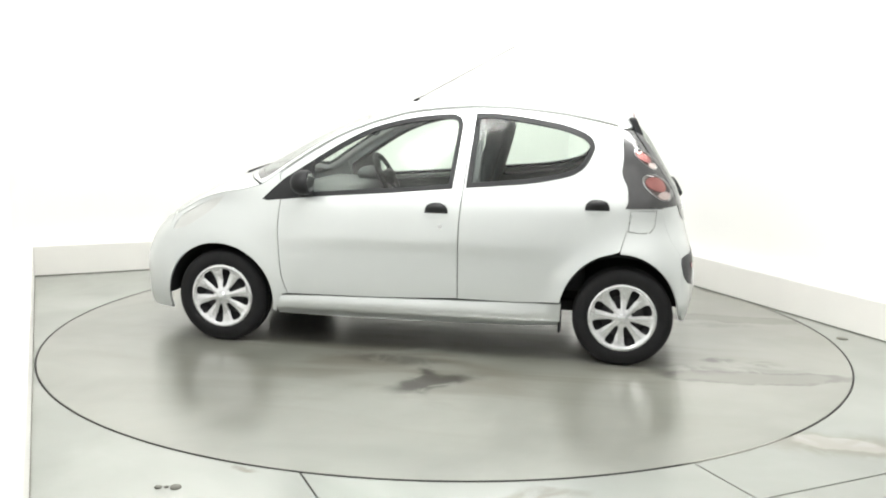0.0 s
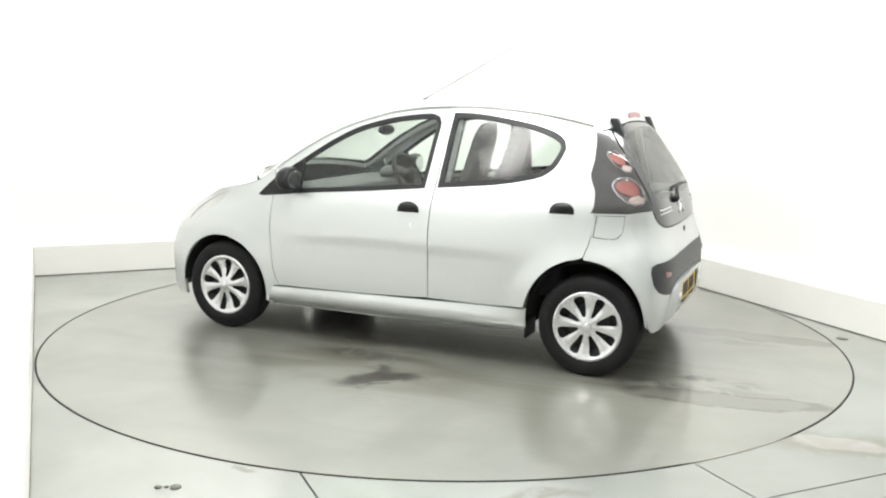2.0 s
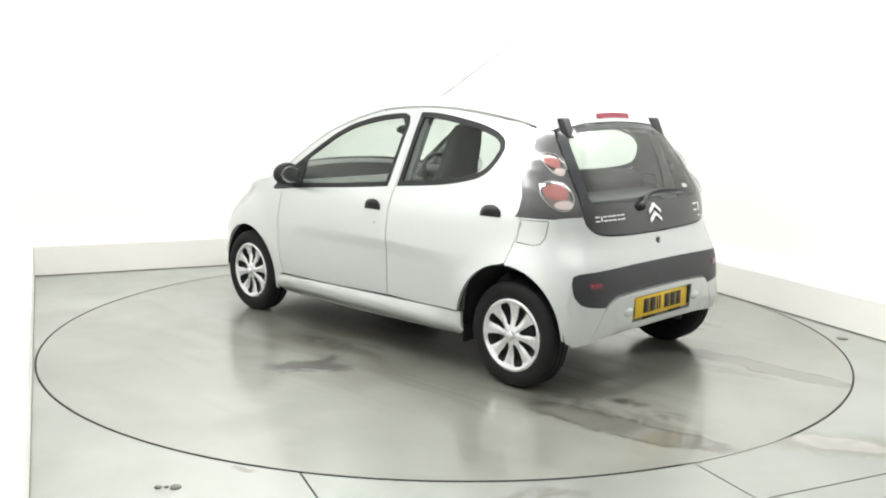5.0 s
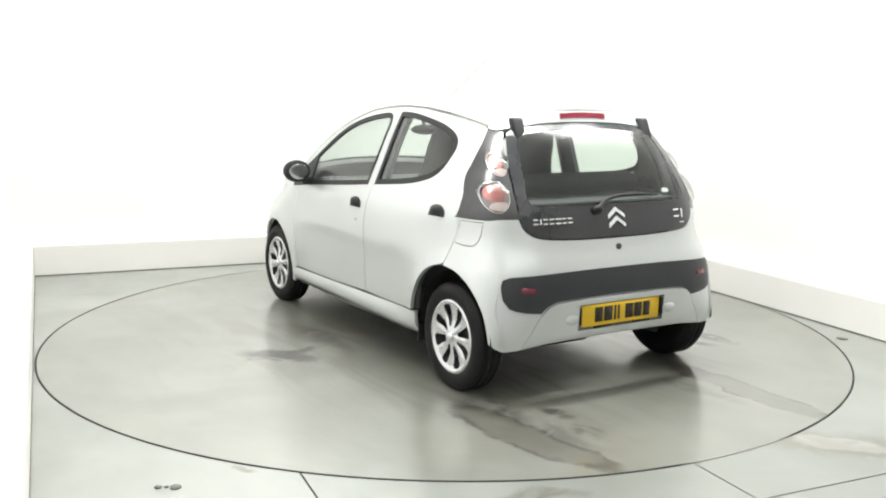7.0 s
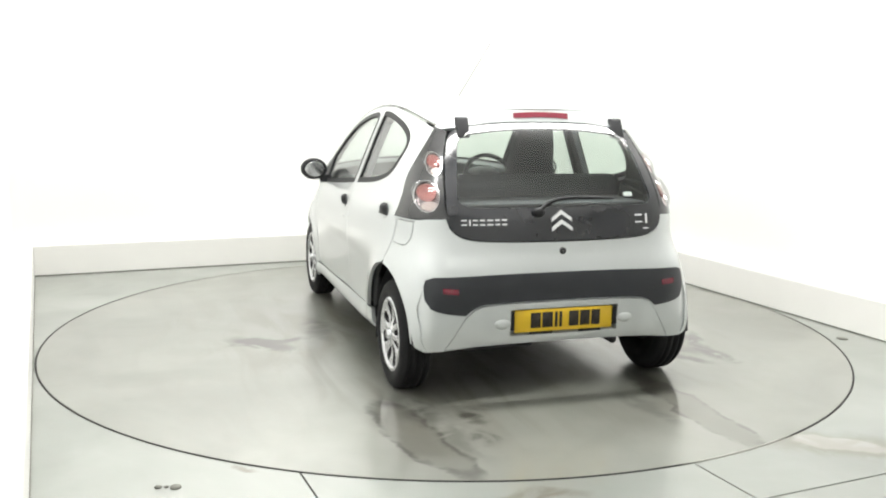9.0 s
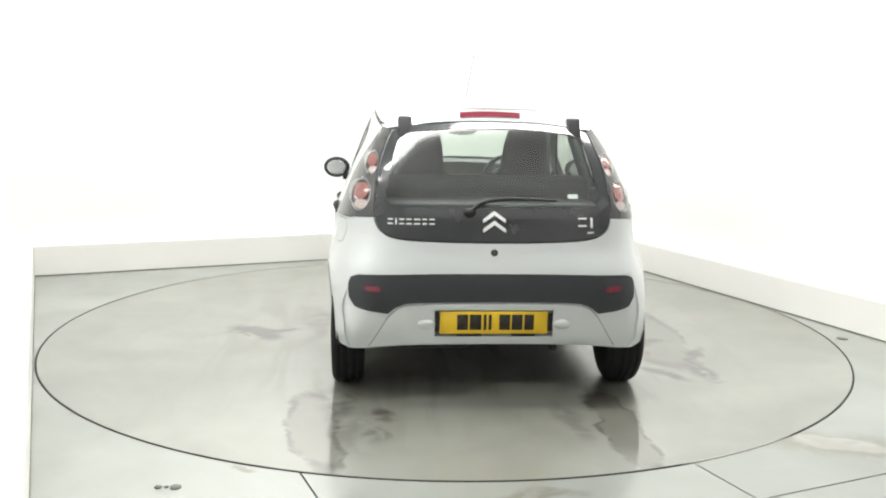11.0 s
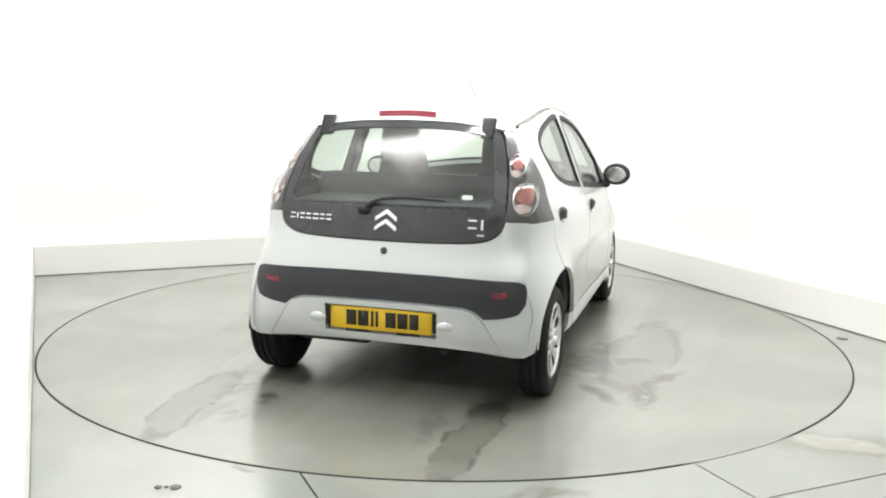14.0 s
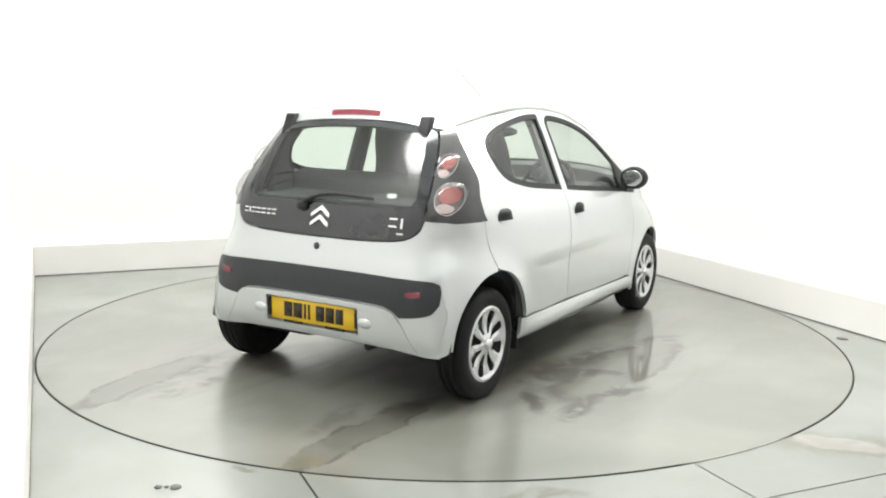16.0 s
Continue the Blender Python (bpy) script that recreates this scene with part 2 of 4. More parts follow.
# ---- the booth ----
def floor_material(name, turning):
    """Worn grey resin floor: cloudy tone, grime, brownish streaks and damp glossy patches; the turning one also has car
    shadow painted in.
    """
    m = bpy.data.materials.new(name)
    m.use_nodes = True
    nt = m.node_tree
    b = nt.nodes["Principled BSDF"]
    tc = nt.nodes.new("ShaderNodeTexCoord")

    def noise_of(scale, detail, stretch=(1, 1, 1), turn=0.0, dist=0.0):
        mp = nt.nodes.new("ShaderNodeMapping")
        mp.inputs["Scale"].default_value, mp.inputs["Rotation"].default_value = stretch, (0, 0, turn)
        nt.links.new(tc.outputs["Object"], mp.inputs[0])
        n = nt.nodes.new("ShaderNodeTexNoise")
        n.inputs["Scale"].default_value, n.inputs["Detail"].default_value, n.inputs["Distortion"].default_value = scale, detail, dist
        nt.links.new(mp.outputs[0], n.inputs["Vector"])
        return n.outputs["Fac"]

    def ramp(fac, lo, hi, a=0.0, c=1.0):
        r = nt.nodes.new("ShaderNodeMapRange")
        r.interpolation_type = "SMOOTHSTEP"
        for i, v in zip((1, 2, 3, 4), (lo, hi, a, c)):
            r.inputs[i].default_value = v
        nt.links.new(fac, r.inputs[0])
        return r.outputs[0]

    def mix(fac, a, c):
        x = nt.nodes.new("ShaderNodeMix")
        x.data_type = "RGBA"
        nt.links.new(fac, x.inputs[0])
        for s, v in ((6, a), (7, c)):
            if isinstance(v, tuple):
                x.inputs[s].default_value = (*v, 1)
            else:
                nt.links.new(v, x.inputs[s])
        return x.outputs[2]

    def math_of(op, a, c):
        x = nt.nodes.new("ShaderNodeMath")
        x.operation = op
        for i, v in enumerate((a, c)):
            if isinstance(v, (int, float)):
                x.inputs[i].default_value = v
            else:
                nt.links.new(v, x.inputs[i])
        return x.outputs[0]

    def spot(cx, cy, rx, ry, turn=0.0, core=0.35):
        """1 at a place on the floor, 0 away from it, with a ragged edge."""
        mp = nt.nodes.new("ShaderNodeMapping")
        mp.vector_type = "TEXTURE"
        mp.inputs["Location"].default_value, mp.inputs["Rotation"].default_value = (cx, cy, 0), (0, 0, turn)
        mp.inputs["Scale"].default_value = (rx, ry, 1)
        nt.links.new(ragged, mp.inputs[0])
        ln = nt.nodes.new("ShaderNodeVectorMath")
        ln.operation = "LENGTH"
        nt.links.new(mp.outputs[0], ln.inputs[0])
        return ramp(ln.outputs["Value"], core, 1.15, 1.0, 0.0)

    # places pushed about by noise, for uneven outlines
    wn = nt.nodes.new("ShaderNodeTexNoise")
    wn.inputs["Scale"].default_value, wn.inputs["Detail"].default_value = 3.4, 6
    nt.links.new(tc.outputs["Object"], wn.inputs["Vector"])
    push = nt.nodes.new("ShaderNodeVectorMath")
    push.operation = "MULTIPLY_ADD"
    push.inputs[1].default_value = (0.26, 0.26, 0.0)
    push.inputs[2].default_value = (-0.13, -0.13, 0.0)
    nt.links.new(wn.outputs["Color"], push.inputs[0])
    add = nt.nodes.new("ShaderNodeVectorMath")
    add.operation = "ADD"
    nt.links.new(tc.outputs["Object"], add.inputs[0])
    nt.links.new(push.outputs[0], add.inputs[1])
    ragged = add.outputs[0]

    cloud = ramp(noise_of(1.1, 5, dist=0.6), 0.3, 0.7)
    col = mix(cloud, (0.166, 0.171, 0.146), (0.224, 0.229, 0.200)) if turning else mix(cloud, (0.208, 0.223, 0.202), (0.264, 0.280, 0.256))
    fine = ramp(noise_of(7.0, 5, dist=0.3), 0.25, 0.80)
    col = mix(math_of("MULTIPLY", fine, 0.2), col, (0.185, 0.186, 0.158) if turning else (0.225, 0.238, 0.215))
    rough = ramp(noise_of(2.3, 5, dist=0.8), 0.25, 0.75, 0.16, 0.27)
    grit = ramp(noise_of(5.5, 9, dist=1.2), 0.30, 0.56)
    GRIME_AND_SHADE = (0.030, 0.027, 0.020)
    if turning:
        streak = ramp(noise_of(1.6, 7, (0.6, 2.2, 1), 0.35, 1.2), 0.42, 0.68)
        col = mix(math_of("MULTIPLY", math_of("MULTIPLY", streak, spot(0.0, 0.0, 2.3, 2.0)), 0.65), col, (0.100, 0.086, 0.058))
        for cx, cy, rx, ry, tn, k in WET:
            inside = spot(cx, cy, rx, ry, tn, 0.75)
            # a damp film: darker and glossier, with a grimy tide mark round it
            col = mix(math_of("MULTIPLY", inside, k), col, (0.078, 0.072, 0.055))
            edge = math_of("MULTIPLY", inside, math_of("SUBTRACT", 1.0, inside))
            col = mix(math_of("MULTIPLY", math_of("MULTIPLY", edge, grit), 2.6), col, GRIME_AND_SHADE)
            dry = math_of("SUBTRACT", 1.0, math_of("MULTIPLY", inside, 0.7))
            rough = math_of("MULTIPLY", rough, dry)
        for cx, cy, rx, ry, tn, k in STAINS_AND_SHADE:
            col = mix(math_of("MULTIPLY", math_of("MULTIPLY", grit, spot(cx, cy, rx, ry, tn)), k), col, GRIME_AND_SHADE)
    else:
        for cx, cy, rx, ry, tn, k in FLOOR_GRIME:
            col = mix(math_of("MULTIPLY", math_of("MULTIPLY", grit, spot(cx, cy, rx, ry, tn)), k), col, (0.12, 0.105, 0.075))
        for cx, cy, rx, ry, tn, k in FLOOR_PALE:
            inside = spot(cx, cy, rx, ry, tn, 0.75)
            col = mix(math_of("MULTIPLY", inside, k), col, (0.60, 0.59, 0.54))
            edge = math_of("MULTIPLY", inside, math_of("SUBTRACT", 1.0, inside))
            col = mix(math_of("MULTIPLY", edge, 1.5), col, (0.13, 0.115, 0.085))
    nt.links.new(col, b.inputs["Base Color"])
    b.inputs["Roughness"].default_value = 0.45
    b.inputs["Coat Weight"].default_value = 1.0
    b.inputs["Coat IOR"].default_value = 2.1
    nt.links.new(rough, b.inputs["Coat Roughness"])
    bn = nt.nodes.new("ShaderNodeBump")
    bn.inputs["Strength"].default_value, bn.inputs["Distance"].default_value = 0.08, 0.002
    nt.links.new(noise_of(45, 4), bn.inputs["Height"])
    nt.links.new(bn.outputs[0], b.inputs["Normal"])
    return m


# stains, with some painted car shadow, turn with the table: place, half axes, turn, strength
STAINS_AND_SHADE = ((-0.15, 1.18, 0.30, 0.09, 0.70, 1.0), (-0.08, 1.13, 0.28, 0.09, 1.75, 1.0), (-0.13, 1.15, 0.17, 0.15, 0.0, 1.0), (0.16, 0.81, 0.42, 0.12, 0.0, 0.55),
          (-1.66, 0.43, 0.13, 0.06, 0.5, 0.9), (-1.90, 0.39, 0.10, 0.06, 0.3, 0.9), (-1.45, 0.66, 0.30, 0.12, 0.2, 0.6), (-1.35, -0.66, 0.30, 0.10, 0.0, 0.7),
          # marks along the car's right side: stain plus its shadow, painted as one
          (-1.04, -1.12, 0.20, 0.06, 0.68, 0.8), (-1.00, -1.33, 0.26, 0.08, -0.05, 0.8), (-0.64, -1.44, 0.22, 0.05, -0.67, 0.8), (-0.60, -1.00, 0.36, 0.14, 0.1, 0.7), (-0.20, -1.06, 0.45, 0.13, 0.0, 0.7), (-0.42, -1.20, 0.24, 0.07, -1.2, 0.8),
          (-1.80, 0.55, 0.40, 0.10, 0.2, 0.4), (-1.75, -0.45, 0.30, 0.08, 0.1, 0.4))
WET = ((-1.82, 0.71, 0.50, 0.12, 0.19, 0.5), (-1.86, -0.67, 0.48, 0.10, 0.0, 0.5), (-0.20, -1.27, 0.75, 0.20, -0.05, 0.45))
FLOOR_PALE = ((0.80, -2.46, 0.24, 0.09, -0.75, 0.22),)
FLOOR_GRIME = ((-0.70, -2.47, 0.22, 0.07, -0.25, 0.8), (-1.63, -1.83, 0.09, 0.03, -0.8, 0.9), (0.80, -2.50, 0.5, 0.18, -0.6, 0.7), (2.3, 0.3, 0.15, 0.6, 0.0, 0.5))
FLOOR = floor_material("grey_floor", False)
TABLE = floor_material("turntable_floor", True)
SEAM = material("seam_black", (0.02, 0.02, 0.018), 0.8)


def gap_material():
    """Black seal, paler grey on a front stretch and along the back and right."""
    m = material("patchy_seal", (0.02, 0.02, 0.018), 0.8)
    nt = m.node_tree
    tc = nt.nodes.new("ShaderNodeTexCoord")
    last = None
    for cx, cy, r, k in ((0.33, -2.40, 0.36, 1.0), (0.6, 2.4, 2.3, 0.75), (2.3, 0.8, 1.6, 0.65)):
        mp = nt.nodes.new("ShaderNodeVectorMath")
        mp.operation = "DISTANCE"
        mp.inputs[1].default_value = (cx, cy, 0)
        nt.links.new(tc.outputs["Object"], mp.inputs[0])
        rg = nt.nodes.new("ShaderNodeMapRange")
        for i, v in zip((1, 2, 3, 4), (r * 0.6, r, k, 0.0)):
            rg.inputs[i].default_value = v
        nt.links.new(mp.outputs["Value"], rg.inputs[0])
        if last is None:
            last = rg.outputs[0]
        else:
            mx = nt.nodes.new("ShaderNodeMath")
            mx.operation = "MAXIMUM"
            nt.links.new(last, mx.inputs[0])
            nt.links.new(rg.outputs[0], mx.inputs[1])
            last = mx.outputs[0]
    mix = nt.nodes.new("ShaderNodeMix")
    mix.data_type = "RGBA"
    mix.inputs[6].default_value, mix.inputs[7].default_value = (0.02, 0.02, 0.018, 1), (0.30, 0.30, 0.27, 1)
    nt.links.new(last, mix.inputs[0])
    nt.links.new(mix.outputs[2], nt.nodes["Principled BSDF"].inputs["Base Color"])
    return m


GAP = gap_material()


def ring_poly(r, n=160):
    return [(r * math.cos(2 * math.pi * i / n), r * math.sin(2 * math.pi * i / n)) for i in range(n)]


def build_booth():
    W = HALF_W + 0.16
    # floor plates round the turntable, with real joints between them
    r = TABLE_R + 0.006
    circle = ring_poly(r)
    a0, a1, vf = -1.465, 0.045, -2.79
    arc = lambda u0, u1, n=40: [(u0 + (u1 - u0) * i / n, -math.sqrt(max(0, r * r - (u0 + (u1 - u0) * i / n) ** 2))) for i in range(n + 1)]
    g = 0.004
    outer = [(W, vf + g), (W, 2.75), (-W, 2.75), (-W, vf + g), (a0 - g, vf + g)]
    # main plate: outline goes round the circle the long way
    t0, t1 = math.atan2(-math.sqrt(r * r - (a0 - g) ** 2), a0 - g), math.atan2(-math.sqrt(r * r - (a1 + g) ** 2), a1 + g)
    long_way = [(r * math.cos(t0 + (t1 - 2 * math.pi - t0) * i / 150), r * math.sin(t0 + (t1 - 2 * math.pi - t0) * i / 150)) for i in range(151)]
    floor = part("floor", slab_bm(outer + long_way + [(a1 + g, vf + g)], -0.06, 0.0), FLOOR, None, "", False)
    floor.matrix_world = ROOM
    tagged(floor, "worn pale grey resin floor plate around the turntable", "floor", kind="structure")
    for name, poly in (("floor_plate", [(a0 + g, vf + g), (a1 - g, vf + g)] + arc(a1 - g, a0 + g)),
                       ("floor_front", [(-W, FRONT_V), (W, FRONT_V), (W, vf - g), (-W, vf - g)])):
        ob = part(name, slab_bm(poly, -0.06, 0.0), FLOOR, None, "", False)
        ob.matrix_world = ROOM
        tagged(ob, "pale grey resin floor panel with dark joints", "floor", kind="structure")
    pit = part("floor_pit", slab_bm([(-W, FRONT_V), (W, FRONT_V), (W, 2.75), (-W, 2.75)], -0.12, -0.062), SEAM, None, "", False)
    pit.matrix_world = ROOM
    tagged(pit, "dark hollow under the floor joints", "floor", kind="structure")
    # plinth boards and walls
    H, D = PLINTH_H, PLINTH_D
    for name, x0, x1, y0, y1 in (("plinth_left", -HALF_W - D, -HALF_W, FRONT_V, BACK_V + D), ("plinth_right", HALF_W, HALF_W + D, FRONT_V, BACK_V + D),
                                 ("plinth_back", -HALF_W, HALF_W, BACK_V, BACK_V + D)):
        bm = box(bmesh.new(), x0, x1, y0, y1, 0.0, H, 0.008, 2)
        ob = part(name, bm, BOARD, None, "", False)
        ob.matrix_world = ROOM
        tagged(ob, "low off-white boxed plinth along the booth wall", "plinth", kind="structure")
    # added grey strips stand in for the shadow line under the plinths
    for name, x0, x1, y0, y1 in (("shade_line_left", -HALF_W, -HALF_W + 0.005, FRONT_V, BACK_V), ("shade_line_right", HALF_W - 0.005, HALF_W, FRONT_V, BACK_V), ("shade_line_back", -HALF_W + 0.005, HALF_W - 0.005, BACK_V - 0.005, BACK_V)):
        ob = part(name, box(bmesh.new(), x0, x1, y0, y1, 0.0005, 0.007), SHADE_AND_TRIM_GREY, None, "", False)
        ob.matrix_world = ROOM
        tagged(ob, "thin grey strip drawing the shadow line at the foot of the plinth", "trim", kind="structure")
    T = 0.12
    U, Vb = HALF_W + D, BACK_V + D
    for name, x0, x1, y0, y1 in (("wall_left", -U - T, -U, FRONT_V - T, Vb + T), ("wall_right", U, U + T, FRONT_V - T, Vb + T),
                                 ("wall_back", -U, U, Vb, Vb + T), ("wall_front", -U, U, FRONT_V - T, FRONT_V)):
        ob = part(name, box(bmesh.new(), x0, x1, y0, y1, -0.1, WALL_H), WALL, None, "", False)
        ob.matrix_world = ROOM
        tagged(ob, "bright plain white booth wall", "wall", kind="structure")
    ob = part("ceiling", box(bmesh.new(), -U, U, FRONT_V, Vb, WALL_H + 0.004, WALL_H + 0.1), WALL, None, "", False)
    ob.matrix_world = ROOM
    tagged(ob, "plain white booth ceiling", "ceiling", kind="structure")
    # small floor fixings
    for x, y, s in ((-1.06, -2.514, 0.013), (-1.03, -2.512, 0.008), (-0.995, -2.511, 0.02), (2.507, -0.138, 0.03)):
        bm = lathe([(0.001, 0.004), (s, 0.004), (s * 1.1, 0.0)], 16, "Z")
        ob = part("floor_bolt", bm, SHADE_AND_TRIM_GREY, None)
        ob.location = (x, y, 0.001)
        tagged(ob, "small dark fixing set in the grey floor", "bolt", "floor fixings")


def slab_bm(poly, z0, z1):
    bm = bmesh.new()
    if signed(poly) < 0:
        poly = poly[::-1]
    top, low = [bm.verts.new((x, y, z1)) for x, y in poly], [bm.verts.new((x, y, z0)) for x, y in poly]
    bm.faces.new(top)
    bm.faces.new(low[::-1])
    n = len(poly)
    for i in range(n):
        bm.faces.new((top[i - 1], low[i - 1], low[i], top[i]))
    bm.normal_update()
    bmesh.ops.triangulate(bm, faces=[f for f in bm.faces if len(f.verts) > 4])
    return bm


def build_turntable():
    bm = slab_bm(ring_poly(TABLE_R, 192), -0.05, 0.001)
    ob = part("turntable", bm, TABLE, None, "", False)
    tagged(ob, "round grey turntable set flush in the floor, stained", "turntable")
    # the gap round it belongs to the floor and stays still
    bm = lathe([(TABLE_R - 0.0045, 0.0015), (TABLE_R - 0.004, 0.003), (TABLE_R + 0.0045, 0.003), (TABLE_R + 0.006, -0.02)], 192, "Z")
    seal = part("rim_seal", bm, GAP, None)
    seal.matrix_world = ROOM
    tagged(seal, "thin black rim seal round the turntable, pale grey in places", "seal", kind="structure")
    return ob


build_booth()
turntable = build_turntable()


# ---- the car: its skin is three smooth surfaces that share their edges ----
# x runs forward from the rear axle, y to the car's left, z up from the ground
X_MID = 1.1
half_width = spl([0.12, 0.2, 0.3, 0.42, 0.55, 0.66, 0.76, 0.84, 0.90, 0.955, 1.1, 1.25, 1.37, 1.45],
                 [0.762, 0.778, 0.788, 0.796, 0.803, 0.806, 0.802, 0.793, 0.775, 0.752, 0.697, 0.640, 0.588, 0.545])
tail_x = spl([0.2, 0.27, 0.34, 0.45, 0.55, 0.63, 0.73, 0.80, 0.92, 1.1, 1.29, 1.335, 1.395, 1.42], [-0.338, -0.357, -0.376, -0.383, -0.386, -0.376, -0.350, -0.336, -0.302, -0.205, -0.085, -0.040, -0.020, -0.01])
tail_n = spl([0.2, 0.45, 0.62, 0.80, 0.9, 1.0, 1.1, 1.2, 1.3], [14.0, 9.0, 7.0, 5.5, 6.2, 6.8, 6.8, 6.0, 5.4])
nose_x = spl([0.1, 0.25, 0.45, 0.58, 0.68, 0.74, 0.8, 0.9], [2.925, 2.965, 2.975, 2.930, 2.865, 2.82, 2.765, 2.68])
nose_n = spl([0.2, 0.6, 0.8, 0.9], [5.5, 5.0, 3.8, 3.6])
gutter_z = spl([-0.05, 0.02, 0.2, 0.36, 0.52, 0.68, 0.843, 1.0, 1.2, 1.396, 1.59, 1.785, 1.963, 2.1, 2.2, 2.34, 2.5, 2.62, 2.75, 2.9],
               [1.290, 1.306, 1.351, 1.379, 1.397, 1.409, 1.412, 1.406, 1.384, 1.335, 1.265, 1.160, 1.040, 0.945, 0.912, 0.887, 0.838, 0.780, 0.705, 0.62])
spine_z = spl([-0.05, 0.02, 0.2, 0.4, 0.7, 0.95, 1.2, 1.4, 1.55, 1.77, 2.0, 2.16, 2.3, 2.4, 2.55, 2.75, 2.88, 2.95],
              [1.402, 1.415, 1.440, 1.456, 1.466, 1.466, 1.451, 1.418, 1.376, 1.287, 1.168, 1.078, 1.002, 0.968, 0.908, 0.800, 0.712, 0.655])
WHEEL_X, WHEEL_Z, WHEEL_R = (2.34, 0.0), 0.272, 0.275


def clamp01(t):
    return min(1.0, max(0.0, t))


def side_y(x, z):
    w = half_width(z)
    if x < X_MID:
        q = clamp01((X_MID - x) / (X_MID - tail_x(z)))
        n = tail_n(z)
        y = w * max(0.0, 1 - q**n) ** (1 / n)
    else:
        q = clamp01((x - X_MID) / (nose_x(z) - X_MID))
        n = nose_n(z)
        low = w * max(0.0, 1 - q**n) ** (1 / n)
        high = w * (1 - 0.035 * (x - X_MID) ** 2)
        t = clamp01((z - 0.80) / 0.16)
        t = t * t * (3 - 2 * t)
        y = low + (high - low) * t
    for wx in WHEEL_X:
        d = math.hypot(x - wx - (0.02 if wx == 0 else 0), z - 0.28)
        y += (0.022 if wx == 0 else 0.016) * math.exp(-((d - 0.33) / 0.07) ** 2)
    # a crease along the doors, and the soft hollow below it
    zc = 0.615 + 0.02 * math.sin((x - 0.3) * 1.7)
    t = clamp01((zc - z) / 0.032)
    low = clamp01((z - 0.33) / 0.20)
    y -= 0.0065 * t * t * (3 - 2 * t) * low * low * (3 - 2 * low) * math.exp(-((x - 1.17) / 0.72) ** 6)
    return y


def left(x, z):
    return (x, side_y(x, z), z)


def right(x, z):
    return (x, -side_y(x, z), z)


def rear(y, z):
    n = tail_n(z)
    q = min(0.9999, abs(y) / half_width(z))
    return (X_MID - (X_MID - tail_x(z)) * (1 - q**n) ** (1 / n), y, z)


def nose(y, z):
    n = nose_n(z)
    q = min(0.9999, abs(y) / half_width(z))
    return (X_MID + (nose_x(z) - X_MID) * (1 - q**n) ** (1 / n), y, z)


VS = 0.6  # the top sheet's cross measure: +-VS at the gutters


def top(x, v):
    zg, zc = gutter_z(x), spine_z(x)
    k = v / VS
    p = 2.3 + 1.5 * clamp01((1.45 - x) / 0.4)
    return (x, k * side_y(x, zg), zc - (zc - zg) * abs(k) ** p)


# where the side sheet hands over to the rear sheet
corner_x = spl([0.26, 0.38, 0.45, 0.62, 0.70, 0.873], [-0.335, -0.330, -0.303, -0.300, -0.245, -0.185])


def mirrored(poly):
    return [(-a, b) for a, b in poly][::-1]


FRONT_WINDOW = loop([(2.084, 0.859), (1.972, 0.965), (1.842, 1.052), (1.714, 1.136), (1.585, 1.214), (1.456, 1.276), (1.326, 1.316), (1.196, 1.343), (1.066, 1.359), (0.984, 1.362), (0.946, 1.347), (0.931, 1.313), (0.939, 1.218), (0.952, 1.093), (0.968, 0.956)],
                    [(0.968, 0.956), (1.288, 0.926), (1.763, 0.887), (2.05, 0.853)], [(2.05, 0.853), (2.084, 0.859)])
REAR_WINDOW = loop([(0.855, 1.371), (0.742, 1.370), (0.613, 1.357), (0.485, 1.337), (0.358, 1.312), (0.247, 1.273), (0.199, 1.234), (0.188, 1.198), (0.207, 1.143), (0.238, 1.092), (0.297, 1.050), (0.404, 1.020), (0.527, 0.998), (0.651, 0.984), (0.886, 0.963)],
                   [(0.886, 0.963), (0.855, 1.371)])


def arch(cx, cz, rx, rz, z0, n=28):
    """The wheel arch's edge, from its front foot over the top to its back foot."""
    a0 = math.asin(max(-1, (z0 - cz) / rz))
    return [(cx + rx * math.cos(a0 + (math.pi - 2 * a0) * i / n), cz + rz * math.sin(a0 + (math.pi - 2 * a0) * i / n)) for i in range(n + 1)]


ARCH_F = [p for p in arch(2.356, 0.262, 0.343, 0.330, 0.17) if p[0] > 2.3 or p[1] > 0.20]
ARCH_R = arch(0.024, 0.275, 0.326, 0.358, 0.21)


def glass_set(thing, mp, outline, band, name, tint, h=0.05):
    """A pane with a black surround, both laid in the skin."""
    inner = inset(outline, band)
    f = panel("window_surround", inset(outline, -0.003), [inner], mp, BLACK, thing, "black window surround", h=0.04, rim=0.012, off=0.0015)
    g = panel(name, inset(outline, band - 0.004), [], mp, tint, thing, "tinted glass", h=h, rim=0, off=-0.006)
    g.visible_shadow = False


